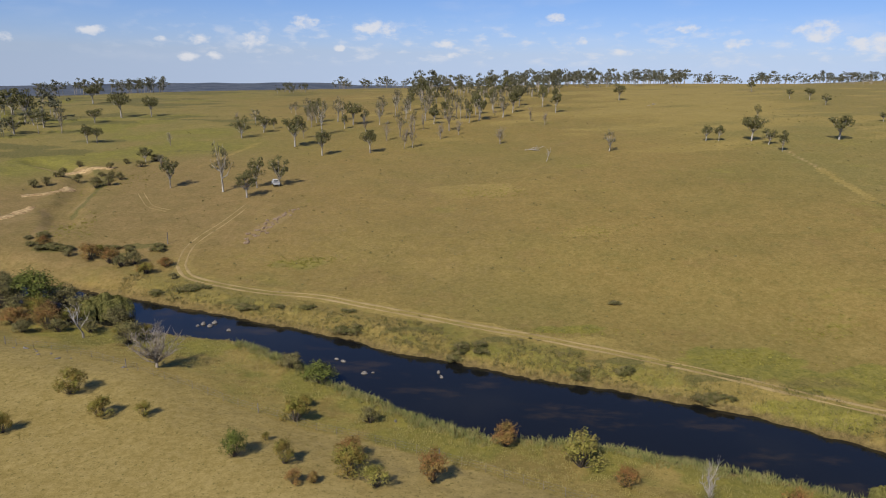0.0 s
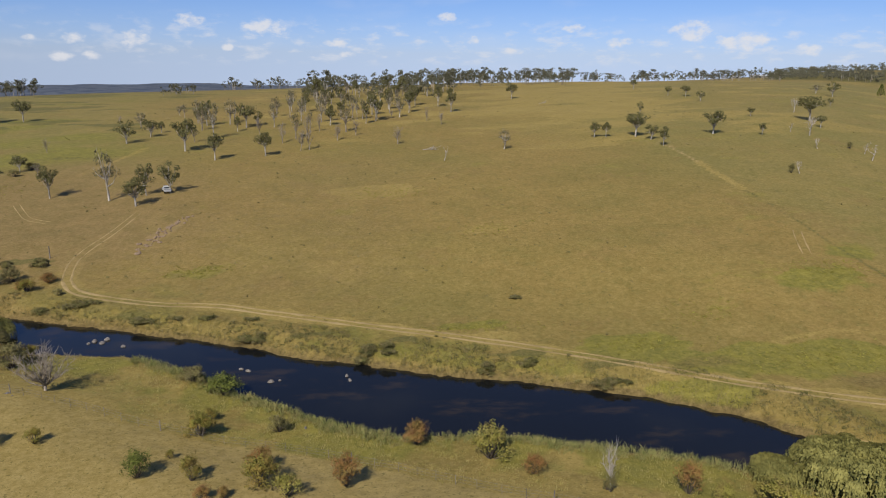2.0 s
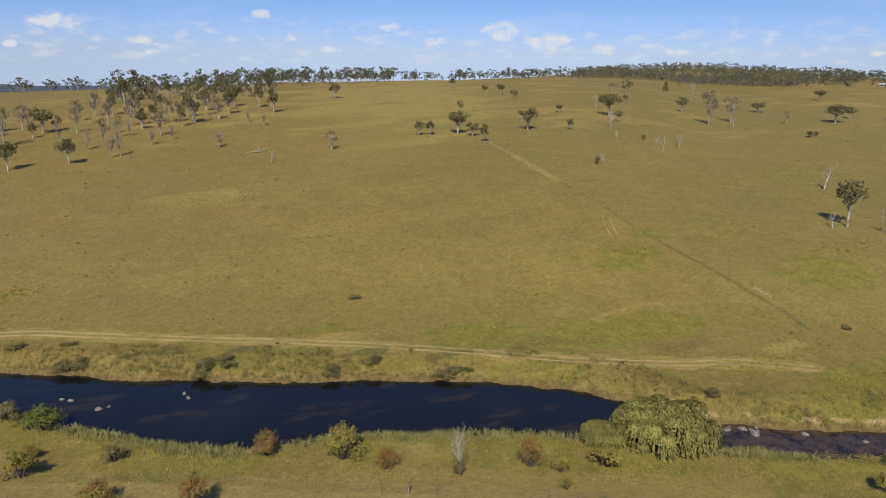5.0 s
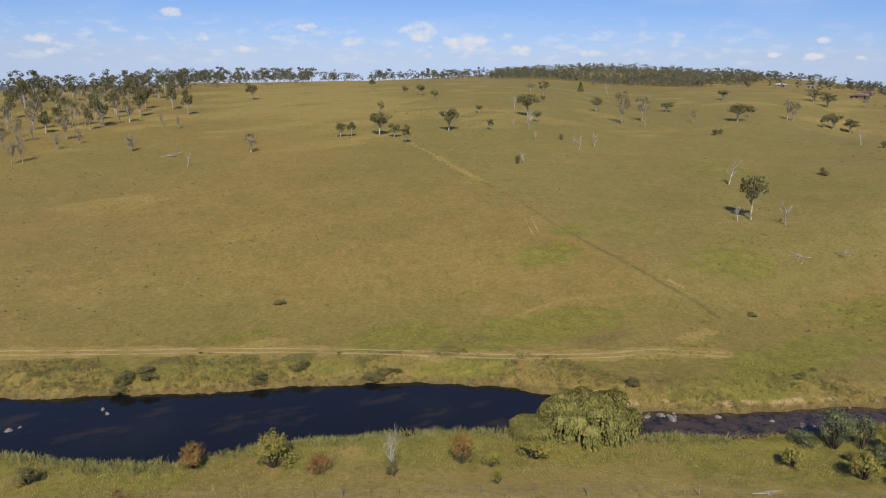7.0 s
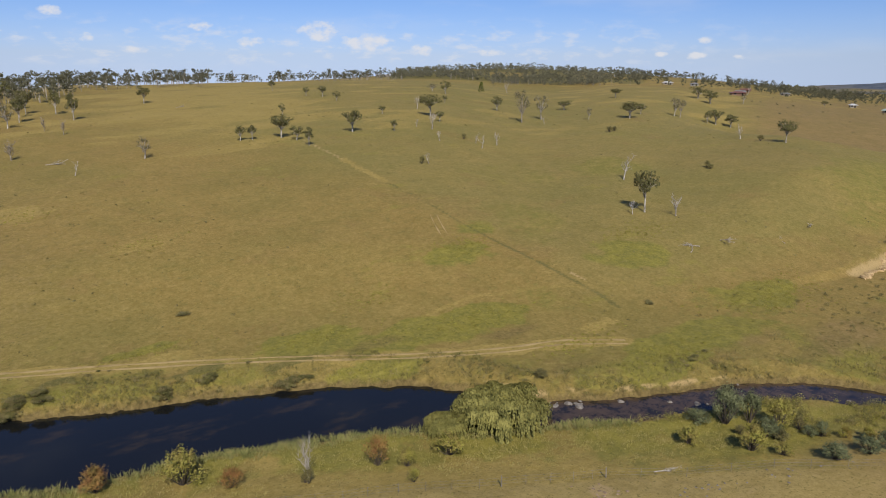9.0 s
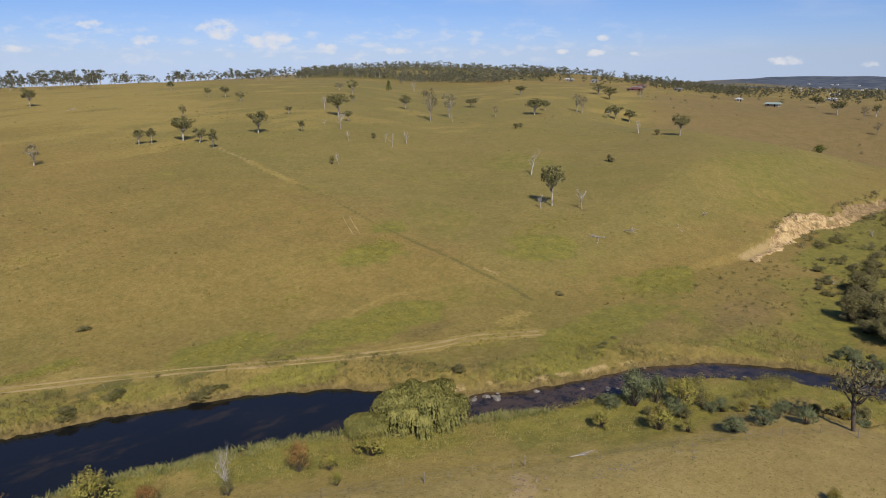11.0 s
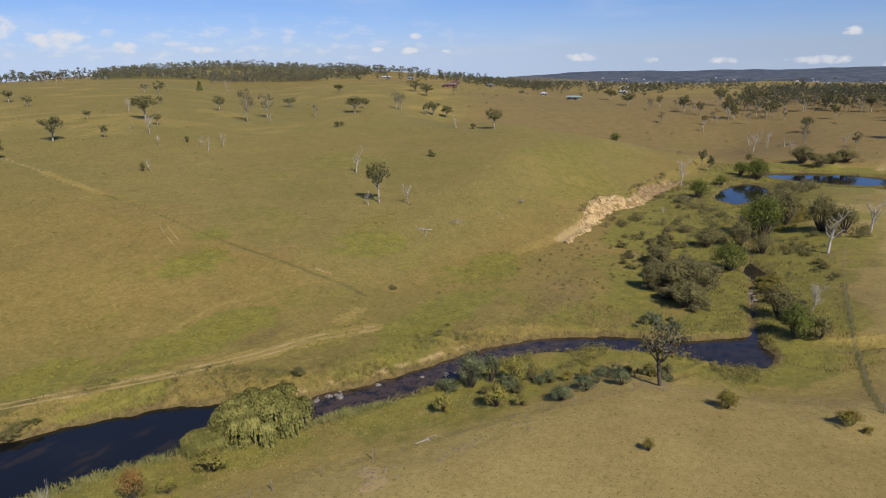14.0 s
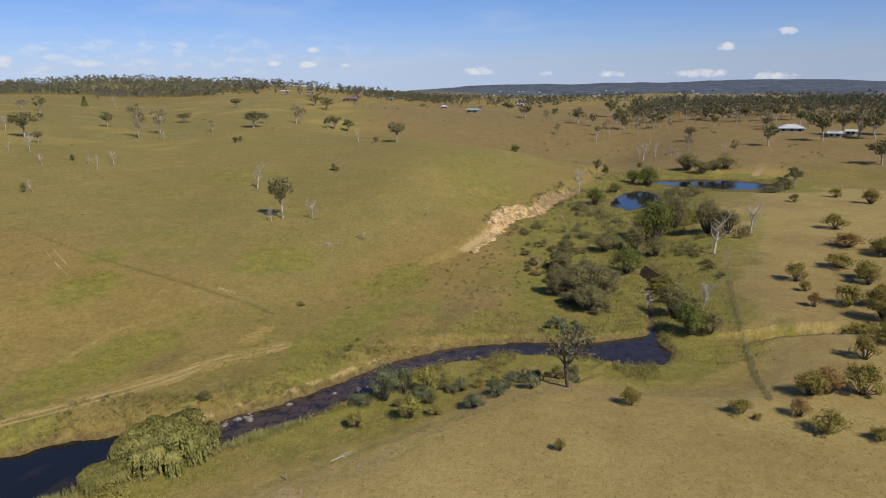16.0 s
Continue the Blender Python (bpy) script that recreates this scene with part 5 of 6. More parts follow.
for i in range(64):
    u = random.random()
    x, y = -44 + 6 * u + random.gauss(0, 1.1), 149 + 23 * u + random.gauss(0, 1.3)
    rock(FIELD_ROCKS[i % 5], x, y, 0.45 + 1.3 * random.random() ** 2, random.uniform(0.2, 0.6), ground_at(x, y) + 0.04, "reddish rock of a low outcrop on the slope", "outcrop rocks")
for i in range(16):
    x, y = random.uniform(-62, -38), random.uniform(86, 92)
    y = 83.5 - 0.42 * (x + 37.6) + random.gauss(0, 0.5)
    rock(RIVER_ROCKS[i % 5], x, y, random.uniform(0.2, 0.6), random.uniform(0.12, 0.3), ground_at(x, y) + 0.03, "small pale stone in the grass", "stones by the fence")


# ---- eroded earth banks ----
def earth_material():
    n = Nodes("eroded_earth", 0.95)
    wash = n.noise(1.1, 6, 0.72, (1, 1, 0.22))
    sep = n.t.nodes.new("ShaderNodeSeparateXYZ")
    n.put(n.place, sep.inputs[0])
    c = n.mix(n.ramp(wash, 0.3, 0.68), (0.2, 0.115, 0.048), (0.62, 0.45, 0.22))
    brown = n.math("MULTIPLY", n.ramp(n.math("ADD", sep.outputs[0], n.math("MULTIPLY", n.noise(7, 4), 60.0)), 232, 268), 0.8)
    c = n.mix(brown, c, n.mix(n.ramp(wash, 0.35, 0.65), (0.13, 0.09, 0.042), (0.3, 0.2, 0.1)))
    c = n.mix(n.math("MULTIPLY", n.ramp(n.noise(4, 5, 0.7), 0.52, 0.62), 0.7), c, (0.17, 0.13, 0.05))
    n.bump(wash, 0.9, 0.25)
    return n.done(c)


EARTH = earth_material()


def sharp(v):
    """Profile of a scarp: a fan of wash below, ledges, a steep lip."""
    return 0.28 * v**1.2 + 0.3 * float(sstep(0.35, 0.5, v)) + 0.42 * float(sstep(0.68, 0.85, v))


def earth_bank(line, deep, rise_of, label, seed):
    """A washed-out face along a line of feet (x, y), cut back by deep(u) metres; rise_of(u) is how far its ribs stand out."""
    verts, faces, rows = [], [], 12
    for i, p in enumerate(line):
        w = (line[min(i + 1, len(line) - 1)] - line[max(i - 1, 0)]).normalized()
        n, u = Vector((-w.y, w.x)), i / (len(line) - 1)
        fan = 1.1 * noise.noise((p.x * 0.3 + seed, p.y * 0.3, 0.5)) + 0.8 * noise.noise((p.x * 0.8, p.y * 0.8, seed))
        lip = 1.5 * noise.noise((p.x * 0.22, p.y * 0.22, seed + 4)) + 0.9 * noise.noise((p.x * 0.7, p.y * 0.7, seed + 9))
        foot_at, head_at = p + n * (fan - 0.5), p + n * max(deep(u) + lip, fan + 0.2)
        low, high = ground_at(*foot_at), ground_at(*head_at)
        for j in range(rows):
            v = j / (rows - 1)
            swell = math.sin(math.pi * v)
            rib = rise_of(u) * (0.55 * abs(noise.noise((p.x * 0.45, p.y * 0.45, seed + 0.4 * v))) + 0.4 * abs(noise.noise((p.x * 1.1, p.y * 1.1, seed + 0.3 * v))) + 0.2 * noise.noise((p.x * 2.3, p.y * 2.3, seed + 2 * v)))
            q = foot_at.lerp(head_at, v) - n * (rib * 0.55 * swell)
            z = max(low + (high - low) * (0.15 * v + 0.85 * sharp(v)) + 0.25 * rib * swell, ground_at(q.x, q.y) + 0.05 + 0.2 * swell)
            verts.append((q.x, q.y, ground_at(q.x, q.y) - 0.12 if j in (0, rows - 1) else z))
    for i in range(len(line) - 1):
        for j in range(rows - 1):
            a = i * rows + j
            faces.append((a, a + rows, a + rows + 1, a + 1))
    return mesh_object("eroded_bank", verts, faces, EARTH, label=label, category="earth bank")


foot = [Vector((x, float(bank_line(np.array([x]))[0]))) for x in np.arange(156, 266, 0.5)]
earth_bank(foot, lambda u: float(np.interp(u, (0, 0.08, 0.2, 0.3, 0.47, 0.53, 0.62, 0.8, 1), (0.7, 1.6, 3.2, 5.2, 6.6, 3.6, 4.6, 3.8, 2.2))), lambda u: 0.5 + 4.6 * math.sin(math.pi * min(u * 1.25 + 0.03, 1)) ** 0.7, "cream and ochre eroded earth bank below the pasture", 3.0)
earth_bank(along(((-109, 160), (-106.5, 165), (-104.5, 171), (-105.5, 176))), lambda u: 3.0, lambda u: 0.4 + 1.6 * math.sin(math.pi * u), "pale washed-out earth bank in the gully", 11.0)
earth_bank(along(((-115, 186), (-111, 189), (-108, 193), (-107, 199))), lambda u: 2.4, lambda u: 0.3 + 1.2 * math.sin(math.pi * u), "pale washed-out earth bank in the gully", 17.0)
earth_bank(along(((-121, 219), (-116, 221), (-111, 221.5), (-106, 220))), lambda u: 2.5, lambda u: 0.5 + 2.2 * math.sin(math.pi * u), "pale washed-out earth bank in the gully", 23.0)

# ---- scrub over the wet ground by the creek, and gully scrub ----
random.seed(8)
low_scrub, pale_scrub, made = Leaves(), Leaves(), 0
# stands: middle, half width across and along the line of sight, bushes, width of each, kind
STANDS = ((140, 27, 7, 15, 62, (2.2, 4.4), "mat"), (125, 21.5, 3.4, 5, 12, (1.8, 3.2), "mat"), (160, 42, 4.5, 18, 30, (0.9, 2.2), "scrub"), (188, 40, 5, 11, 16, (1.8, 3.6), "mat"), (167, 37, 4.6, 10, 18, (1.6, 3.2), "scrub"), (179, 29, 4, 8, 12, (1.8, 3.4), "mat"), (190, 53, 4.2, 9, 14, (1.4, 2.8), "scrub"),
          (224, 44, 5, 11, 14, (2, 4), "mat"), (174, 9, 5, 7, 13, (1.6, 3), "scrub"), (160, 3, 2, 4, 5, (1.2, 2.2), "scrub"), (139, 10.5, 2.6, 11, 22, (1.8, 3.4), "olive"), (263, 18, 9, 18, 26, (2.4, 4.6), "mat"), (214, 22, 5, 22, 20, (2.2, 4), "green"), (209, 14, 5, 14, 16, (2, 4), "olive"), (189, 0, 6, 6, 12, (2, 4.2), "scrub"),
          (111, 24, 4.6, 3.4, 13, (1.2, 2.6), "grey"), (231, 56, 5, 7, 9, (1.2, 2.6), "scrub"), (152, 0.5, 1.5, 3, 4, (1, 1.8), "scrub"), (128, 4, 3, 6, 9, (1.6, 3), "scrub"), (242, 20, 6, 12, 14, (2, 4), "mat"), (205, 34, 6, 14, 16, (1.6, 3.4), "mat"))
STAND_LEAF = {"mat": MAT_LEAF, "scrub": DARK_LEAF, "olive": OLIVE_LEAF, "green": GREEN_LEAF, "grey": GREY_LEAF}
FAR_STANDS = {kind: Leaves() for kind in ("mat", "scrub", "olive", "green")}
for cx, cy, across, deep_by, count, (w0, w1), kind in STANDS:
    far = math.hypot(cx, cy)
    for i in range(count):
        a, k = random.uniform(0, 2 * math.pi), math.sqrt(random.random())
        p, q = across * k * math.cos(a), deep_by * k * math.sin(a)
        x, y = cx + (p * cy + q * cx) / far, cy + (q * cy - p * cx) / far
        if float(river_side(np.array([x]), np.array([y]))[0][0]) < 0.6 or float(bank_line(np.array([x]))[0]) - y < 2:
            continue
        v, w = i % 4, random.uniform(w0, w1)
        if far > 172:
            z, rng = ground_at(x, y), random.Random(i * 7 + int(cx))
            for _ in range(8):
                FAR_STANDS[kind].clump(rng, (x + rng.gauss(0, w * 0.2), y + rng.gauss(0, w * 0.2), z + w * rng.uniform(0.12, 0.5)), (w * 0.24, w * 0.24, w * 0.2), 60, w * 0.036)
            continue
        plant(kind, v, x, y, w * random.uniform(0.5, 0.75), w * 1.1, lambda r, v=v: bush_meshes(r, 18 + 2 * v, 100, 0.027), "bush", {"mat": "brown-olive scrub bush in a thick stand on wet ground", "grey": "grey-green shrub beside the creek pool"}.get(kind, "low olive scrub bush on wet ground"), "shrub", "creek scrub", BARK_DARK, STAND_LEAF[kind], "trunk", "foliage")
while made < 190:
    x, y = random.uniform(122, 268), random.uniform(-4, 58)
    middle = 12 + (x - 120) * 0.19
    made += 1
    if not (-9 if x < 150 else -20) < y - middle < (24 if x > 140 else 14):
        continue
    if float(river_side(np.array([x]), np.array([y]))[0][0]) < 0.8 or float(bank_line(np.array([x]))[0]) - y < 3:
        continue
    w, z, rng = random.uniform(0.8, 2.2), ground_at(x, y), random.Random(made)
    for _ in range(5):
        (pale_scrub if made % 2 == 0 else low_scrub).clump(rng, (x + rng.gauss(0, w * 0.25), y + rng.gauss(0, w * 0.25), z + w * rng.uniform(0.1, 0.3)), (w * 0.26, w * 0.26, w * 0.2), 55, w * 0.045)
for i in range(130):
    x, y = random.uniform(118, 172), random.uniform(38, 60)
    if float(bank_line(np.array([x]))[0]) - y < 2:
        continue
    w, rng = random.uniform(0.5, 1.2), random.Random(i)
    low_scrub.clump(rng, (x, y, ground_at(x, y) + w * 0.2), (w * 0.45, w * 0.45, w * 0.3), 70, w * 0.08)


def joined(name, leaves, material, label, category):
    me = quick_mesh(name, leaves.v, leaves.f)
    me.materials.append(material)
    return tagged(new(name, me), label, category, kind="stuff")


for kind, leaves in FAR_STANDS.items():
    joined("creek_scrub", leaves, STAND_LEAF[kind], {"mat": "brown-olive scrub", "scrub": "dark olive scrub", "olive": "olive-green scrub", "green": "fresh green scrub"}[kind] + " in thick stands by the ponds", "scrub")
joined("low_scrub", low_scrub, DARK_LEAF, "low dark olive scrub over wet ground", "scrub")
joined("low_scrub", pale_scrub, GREY_LEAF, "low grey-green scrub over wet ground", "scrub")
weeds, rng = Leaves(), random.Random(77)
draw = np.random.default_rng(77)
a, d = np.radians(draw.uniform(-36, 84, 2600)), np.exp(draw.uniform(math.log(100), math.log(420), 2600))
x, y = d * np.sin(a), d * np.cos(a)
e, near = river_side(x, y)
ok = (e > 9) & ~near & (rough(x, y, 35, 91, 2) > draw.uniform(-0.5, 0.3, len(x)))
for x, y, z, d in zip(x[ok].tolist(), y[ok].tolist(), height(x[ok], y[ok]).tolist(), d[ok].tolist()):
    w = rng.uniform(0.25, 0.6) * (1 + d / 300)
    weeds.clump(rng, (x, y, z + 0.1 * w), (w * 0.5, w * 0.5, w * 0.22), 9, w * 0.2)
joined("pasture_weeds", weeds, DARK_LEAF, "scattered dark thistles and weeds in the pasture", "weeds")
bank_scrub = Leaves()
x, y = draw.uniform(-62, 100, 30000), draw.uniform(44, 132, 30000)
e, near = river_side(x, y)
ok = (e > 0.1) & (e < 8) & ~near & (rough(x, y, 6, 93, 3) > -0.28 + 0.075 * e)
for x, y, z in list(zip(x[ok].tolist(), y[ok].tolist(), height(x[ok], y[ok]).tolist()))[:1700]:
    w = rng.uniform(0.35, 1.0) + 0.9 * rng.random() ** 4
    bank_scrub.clump(rng, (x, y, z + 0.18 * w), (w * 0.5, w * 0.5, w * 0.4), 38, 0.07)
joined("bank_scrub", bank_scrub, BANK_LEAF, "tangled low green growth along the far bank", "scrub")
creek_growth = (Leaves(), Leaves())
x, y = draw.uniform(66, 122, 20000), draw.uniform(6, 56, 20000)
e, near = river_side(x, y)
ok = (e > 0.2) & (e < 8) & near & (rough(x, y, 6, 94, 3) > -0.25 + 0.06 * e)
for i, (x, y, z) in enumerate(list(zip(x[ok].tolist(), y[ok].tolist(), height(x[ok], y[ok]).tolist()))[:620]):
    w = rng.uniform(0.4, 1.2) + 1.0 * rng.random() ** 5
    creek_growth[i % 3 == 0].clump(rng, (x, y, z + 0.25 * w), (w * 0.5, w * 0.5, w * 0.5), 42, 0.08)
joined("creek_growth", creek_growth[0], BANK_LEAF, "tangled green growth beside the narrow river", "scrub")
joined("creek_growth", creek_growth[1], YELLOW_LEAF, "pale yellow-green growth beside the narrow river", "scrub")
for cx, cy, rx, ry, count, big in ((4.5, 97.6, 3.2, 0.8, 7, 1.2), (22.5, 90.2, 4, 0.9, 8, 0.9), (36.6, 84, 3.6, 0.8, 8, 0.9), (-14.5, 105.8, 2.2, 0.7, 5, 1.1), (-16.8, 112.8, 1.6, 0.6, 3, 0.8), (-35, 115.4, 3, 0.7, 5, 1.0), (-49.5, 123.4, 6, 0.8, 10, 1.0), (-25.5, 113.6, 3, 0.8, 5, 0.8), (-84, 145, 4, 1.6, 9, 1.3), (-66.5, 145, 6, 1.6, 12, 1.0), (-91, 150, 3, 5, 5, 1.1), (13.5, 101, 2, 0.5, 3, 0.35), (33.2, 91.6, 1.5, 0.3, 3, 0.35), (86, 53.5, 5, 1, 6, 0.6)):
    for i in range(count):
        x, y, w, v = cx + rx * random.uniform(-1, 1), cy + ry * random.uniform(-1, 1), big * random.uniform(1.6, 3.0), i % 4
        plant("bank_bush", v, x, y, w * random.uniform(0.3, 0.45), w, lambda r, v=v: bush_meshes(r, 20 + 2 * v, 130, 0.026), "bush", "low dark green bramble mound on the grassy bank", "shrub", "bank brambles", BARK_DARK, BANK_LEAF, "trunk", "foliage")
herbs = Leaves()
for cx, cy, rx, ry, count in ((127, 63, 17, 7, 520), (67, 85, 13, 4, 300), (131, 98, 13, 6, 300), (88, 111, 9, 5, 200), (87, 57, 9, 4, 260), (44, 94, 8, 3, 160), (58, 102, 6, 4, 90), (-29, 138, 7, 3, 160), (-100, 205, 14, 14, 260), (-88, 158, 6, 12, 200), (11, 183, 13, 8, 150), (31, 147, 8, 5, 80), (78, 68, 10, 3, 160), (20, 104, 10, 2, 90)):
    for _ in range(count):
        x, y, w = cx + rx * rng.gauss(0, 0.5), cy + ry * rng.gauss(0, 0.5), rng.uniform(0.3, 0.75)
        herbs.clump(rng, (x, y, ground_at(x, y) + 0.08 * w), (w * 0.55, w * 0.55, w * 0.2), 12, w * 0.17)
joined("pasture_herbs", herbs, HERB, "yellow-green herbs in loose patches on the pasture", "weeds")
for i in range(34):
    u = random.random()
    x, y = 74 + 17 * u + random.gauss(0, 1.1), 38 - 20 * u + random.gauss(0, 1.3)
    if float(river_side(np.array([x]), np.array([y]))[0][0]) < 0.5:
        continue
    w, v = random.uniform(1.1, 2.3), i % 4
    kind, leaf, told = random.choice((("grey", GREY_LEAF, "grey-green feathery"), ("grey", GREY_LEAF, "grey-green feathery"), ("yellow", YELLOW_LEAF, "yellow-green leafy"), ("scrub", DARK_LEAF, "dark olive"), ("olive", OLIVE_LEAF, "olive-green")))
    plant(kind, v, x, y, w * random.uniform(0.7, 1.05), w, lambda r: bush_meshes(r), "bush", told + " shrub in the thicket beside the narrow river", "shrub", "river thicket", BARK_DARK, leaf, "trunk", "foliage")
slope_scrub = Leaves()
for i in range(520):
    a, d = radians(rng.uniform(60, 97)), rng.uniform(335, 660)
    x, y = d * math.sin(a), d * math.cos(a)
    if float(rough(np.array([x]), np.array([y]), 60, 92, 2)[0]) < rng.uniform(-0.3, 0.3):
        continue
    w = 0.5 + 2.0 * rng.random() ** 2.5
    slope_scrub.clump(rng, (x, y, ground_at(x, y) + 0.3 * w), (w * 0.5, w * 0.5, w * 0.4), 26, w * 0.13)
for i in range(150):
    x = rng.uniform(178, 264)
    y, w = float(bank_line(np.array([x]))[0]) + rng.choice((-2.2, 4.6)) + rng.gauss(0, 0.9), rng.uniform(0.5, 1.7)
    slope_scrub.clump(rng, (x, y, ground_at(x, y) + 0.25 * w), (w * 0.5, w * 0.5, w * 0.45), 45, w * 0.1)
joined("slope_scrub", slope_scrub, SPARSE_LEAF, "scattered grey-brown bushes on the eroded slope", "scrub")
for i in range(18):
    x, y = random.uniform(-120, -96), random.uniform(196, 232)
    w = random.uniform(2, 4.5)
    plant("scrub", i % 4, x, y, w * random.uniform(0.6, 1.0), w, lambda r: bush_meshes(r), "bush", "grey-green scrub bush in the gully", "shrub", "gully scrub", BARK_DARK, DARK_LEAF, "trunk", "foliage")
for i in range(30):
    x = random.uniform(-92, -52)
    y = 128 - 0.4 * (x + 70) + random.choice((-13, -9, 10)) + random.gauss(0, 1.6)
    if float(river_side(np.array([x]), np.array([y]))[0][0]) < 0.6 or x > -58 and y < 116:
        continue
    w, v = random.uniform(2, 5), i % 4
    kind, leaf = random.choice((("scrub", DARK_LEAF), ("olive", OLIVE_LEAF), ("orange", ORANGE_LEAF)))
    plant(kind, v, x, y, w * random.uniform(0.6, 0.85), w, lambda r: bush_meshes(r), "bush", "tangled bush on the overgrown river bank", "shrub", "river bank bushes", BARK_DARK, leaf, "trunk", "foliage")


# ---- reeds and grass: uncountable blades ----
def blades(name, xs, ys, tall, wide, per, material, label, seed, spread=0.22, lean=0.25):
    rng = np.random.default_rng(seed)
    xs, ys, tall = np.repeat(xs, per), np.repeat(ys, per), np.repeat(tall, per)
    n = len(xs)
    bx, by = xs + rng.normal(0, spread, n), ys + rng.normal(0, spread, n)
    bz = height(bx, by) - 0.03
    a, h = rng.uniform(0, 2 * np.pi, n), tall * rng.uniform(0.6, 1.25, n)
    w = wide * rng.uniform(0.6, 1.4, n)
    ux, uy = np.cos(a) * w, np.sin(a) * w
    lx, ly = rng.normal(0, lean, n) * h, rng.normal(0, lean, n) * h
    v = np.stack([np.stack([bx - ux, by - uy, bz], -1), np.stack([bx + ux, by + uy, bz], -1), np.stack([bx + ux * 0.7 + lx * 0.5, by + uy * 0.7 + ly * 0.5, bz + h * 0.65], -1), np.stack([bx + lx, by + ly, bz + h], -1)], 1).reshape(-1, 3)
    i = np.arange(n)[:, None] * 4
    faces = np.concatenate([i + [0, 1, 2], i + [0, 2, 3]], 0)
    me = quick_mesh(name, v, faces)
    me.materials.append(material)
    return tagged(new(name, me), label, "grass", kind="stuff")


def strip(seed, count, x0, x1, y0, y1, e0, e1, side=None, clump=None):
    """Spots on the banks between two distances from the water's edge."""
    rng = np.random.default_rng(seed)
    x, y = rng.uniform(x0, x1, count), rng.uniform(y0, y1, count)
    e, near = river_side(x, y)
    keep = (e > e0) & (e < e1) & (rng.random(count) < np.clip(1 - (e - e0) / (e1 - e0), 0, 1) ** 0.6)
    if side is not None:
        keep &= near == side
    if clump:
        keep &= rough(x, y, clump, 95, 2) > rng.uniform(-0.7, 0.35, count)
    return x[keep], y[keep]


rng = np.random.default_rng(4)
x, y = strip(31, 90000, -32, 66, 38, 106, -0.9, 2.6, True, 5)
blades("reeds", x, y, rng.uniform(0.35, 0.95, len(x)), 0.018, 10, REED, "tall green and straw reeds along the water", 1)
x, y = strip(32, 90000, -62, 112, 34, 130, -0.2, 8, False, 4)
blades("bank_grass", x, y, rng.uniform(0.15, 0.5, len(x)), 0.02, 7, SEDGE, "rank dry grass on the far river bank", 2)
x, y = strip(33, 150000, -62, 112, 4, 120, 0.5, 13, True, 4)
ok = y > np.interp(x, FENCE_X, FENCE_Y) - 0.5
x, y = x[ok], y[ok]
blades("bank_grass", x, y, rng.uniform(0.12, 0.38, len(x)), 0.018, 8, BANK_GRASS, "rank grass on the river bank", 3)
x, y = strip(34, 50000, 104, 320, -18, 60, -0.3, 16, None, 6)
blades("creek_grass", x, y, rng.uniform(0.2, 0.6, len(x)), 0.035, 7, SEDGE, "green sedge round the creek and ponds", 4, 0.4)
a, d = np.radians(rng.uniform(-40, 106, 26000)), rng.uniform(48, 185, 26000)
x, y = d * np.sin(a), d * np.cos(a)
ok = (river_side(x, y)[0] > 3) & (rough(x, y, 7, 96, 3) > rng.uniform(-0.5, 0.5, len(x)))
x, y = x[ok], y[ok]
blades("pasture_tufts", x, y, rng.uniform(0.08, 0.2, len(x)), 0.035, 4, STRAW, "grazed dry grass tufts in the pasture", 5, 0.15, 0.6)


# ---- fences ----
POST = bark_material("weathered_fence_post", (0.13, 0.11, 0.09), (0.27, 0.235, 0.19))
WIRE = Nodes("fence_wire", 0.5).done((0.2, 0.19, 0.18))


def fence(points, gap, tall, label, wires=3):
    line = along(points, gap)
    root = thing("fence", pose(line[0].x, line[0].y, ground_at(*line[0])), label, "fence")
    base = root.matrix_basis.translation.copy()
    spots = [Vector((p.x, p.y, ground_at(p.x, p.y))) - base for p in line]
    for i, s in enumerate(spots):
        w = Wood()
        r, k = (0.07, 1.12) if i % 9 == 0 else (0.024, 1.0)
        w.limb([s - Vector((0, 0, 0.3)), s + Vector((random.gauss(0, 0.03), random.gauss(0, 0.03), tall * k * random.uniform(0.94, 1.04)))], r, r * 0.85, 6)
        part("post", w.v, w.f, POST, root)
    for k in range(wires):
        w = Wood()
        w.limb([s + Vector((0, 0, tall * (0.3 + 0.3 * k))) for s in spots], 0.008, 0.008, 3)
        part("wire", w.v, w.f, WIRE, root)


random.seed(3)
fence(((-64, 95), (-53.4, 92.2), (-44.5, 87.4), (-37.6, 83.7), (-24.7, 77.2), (-14.3, 72.7), (-5, 69.8), (4.8, 65), (14.5, 58.3), (28.7, 51), (38.9, 45.8), (51.3, 39.7)), 2.3, 1.15, "wire fence with weathered timber posts along the orchard")
fence(((51.3, 39.7), (58, 34.5), (66.6, 29.6), (72.3, 24.6), (79.6, 19), (84.5, 12), (87.5, 2), (88.9, -8.5)), 3.4, 1.15, "wire fence with weathered timber posts above the creek")
fence(((88.9, -8.5), (97.7, -7), (111.6, -5.5), (125, -4), (147.4, -2.2), (190, -1), (240, -3), (275, -14)), 3.6, 1.15, "wire fence between the creek and the orchard")


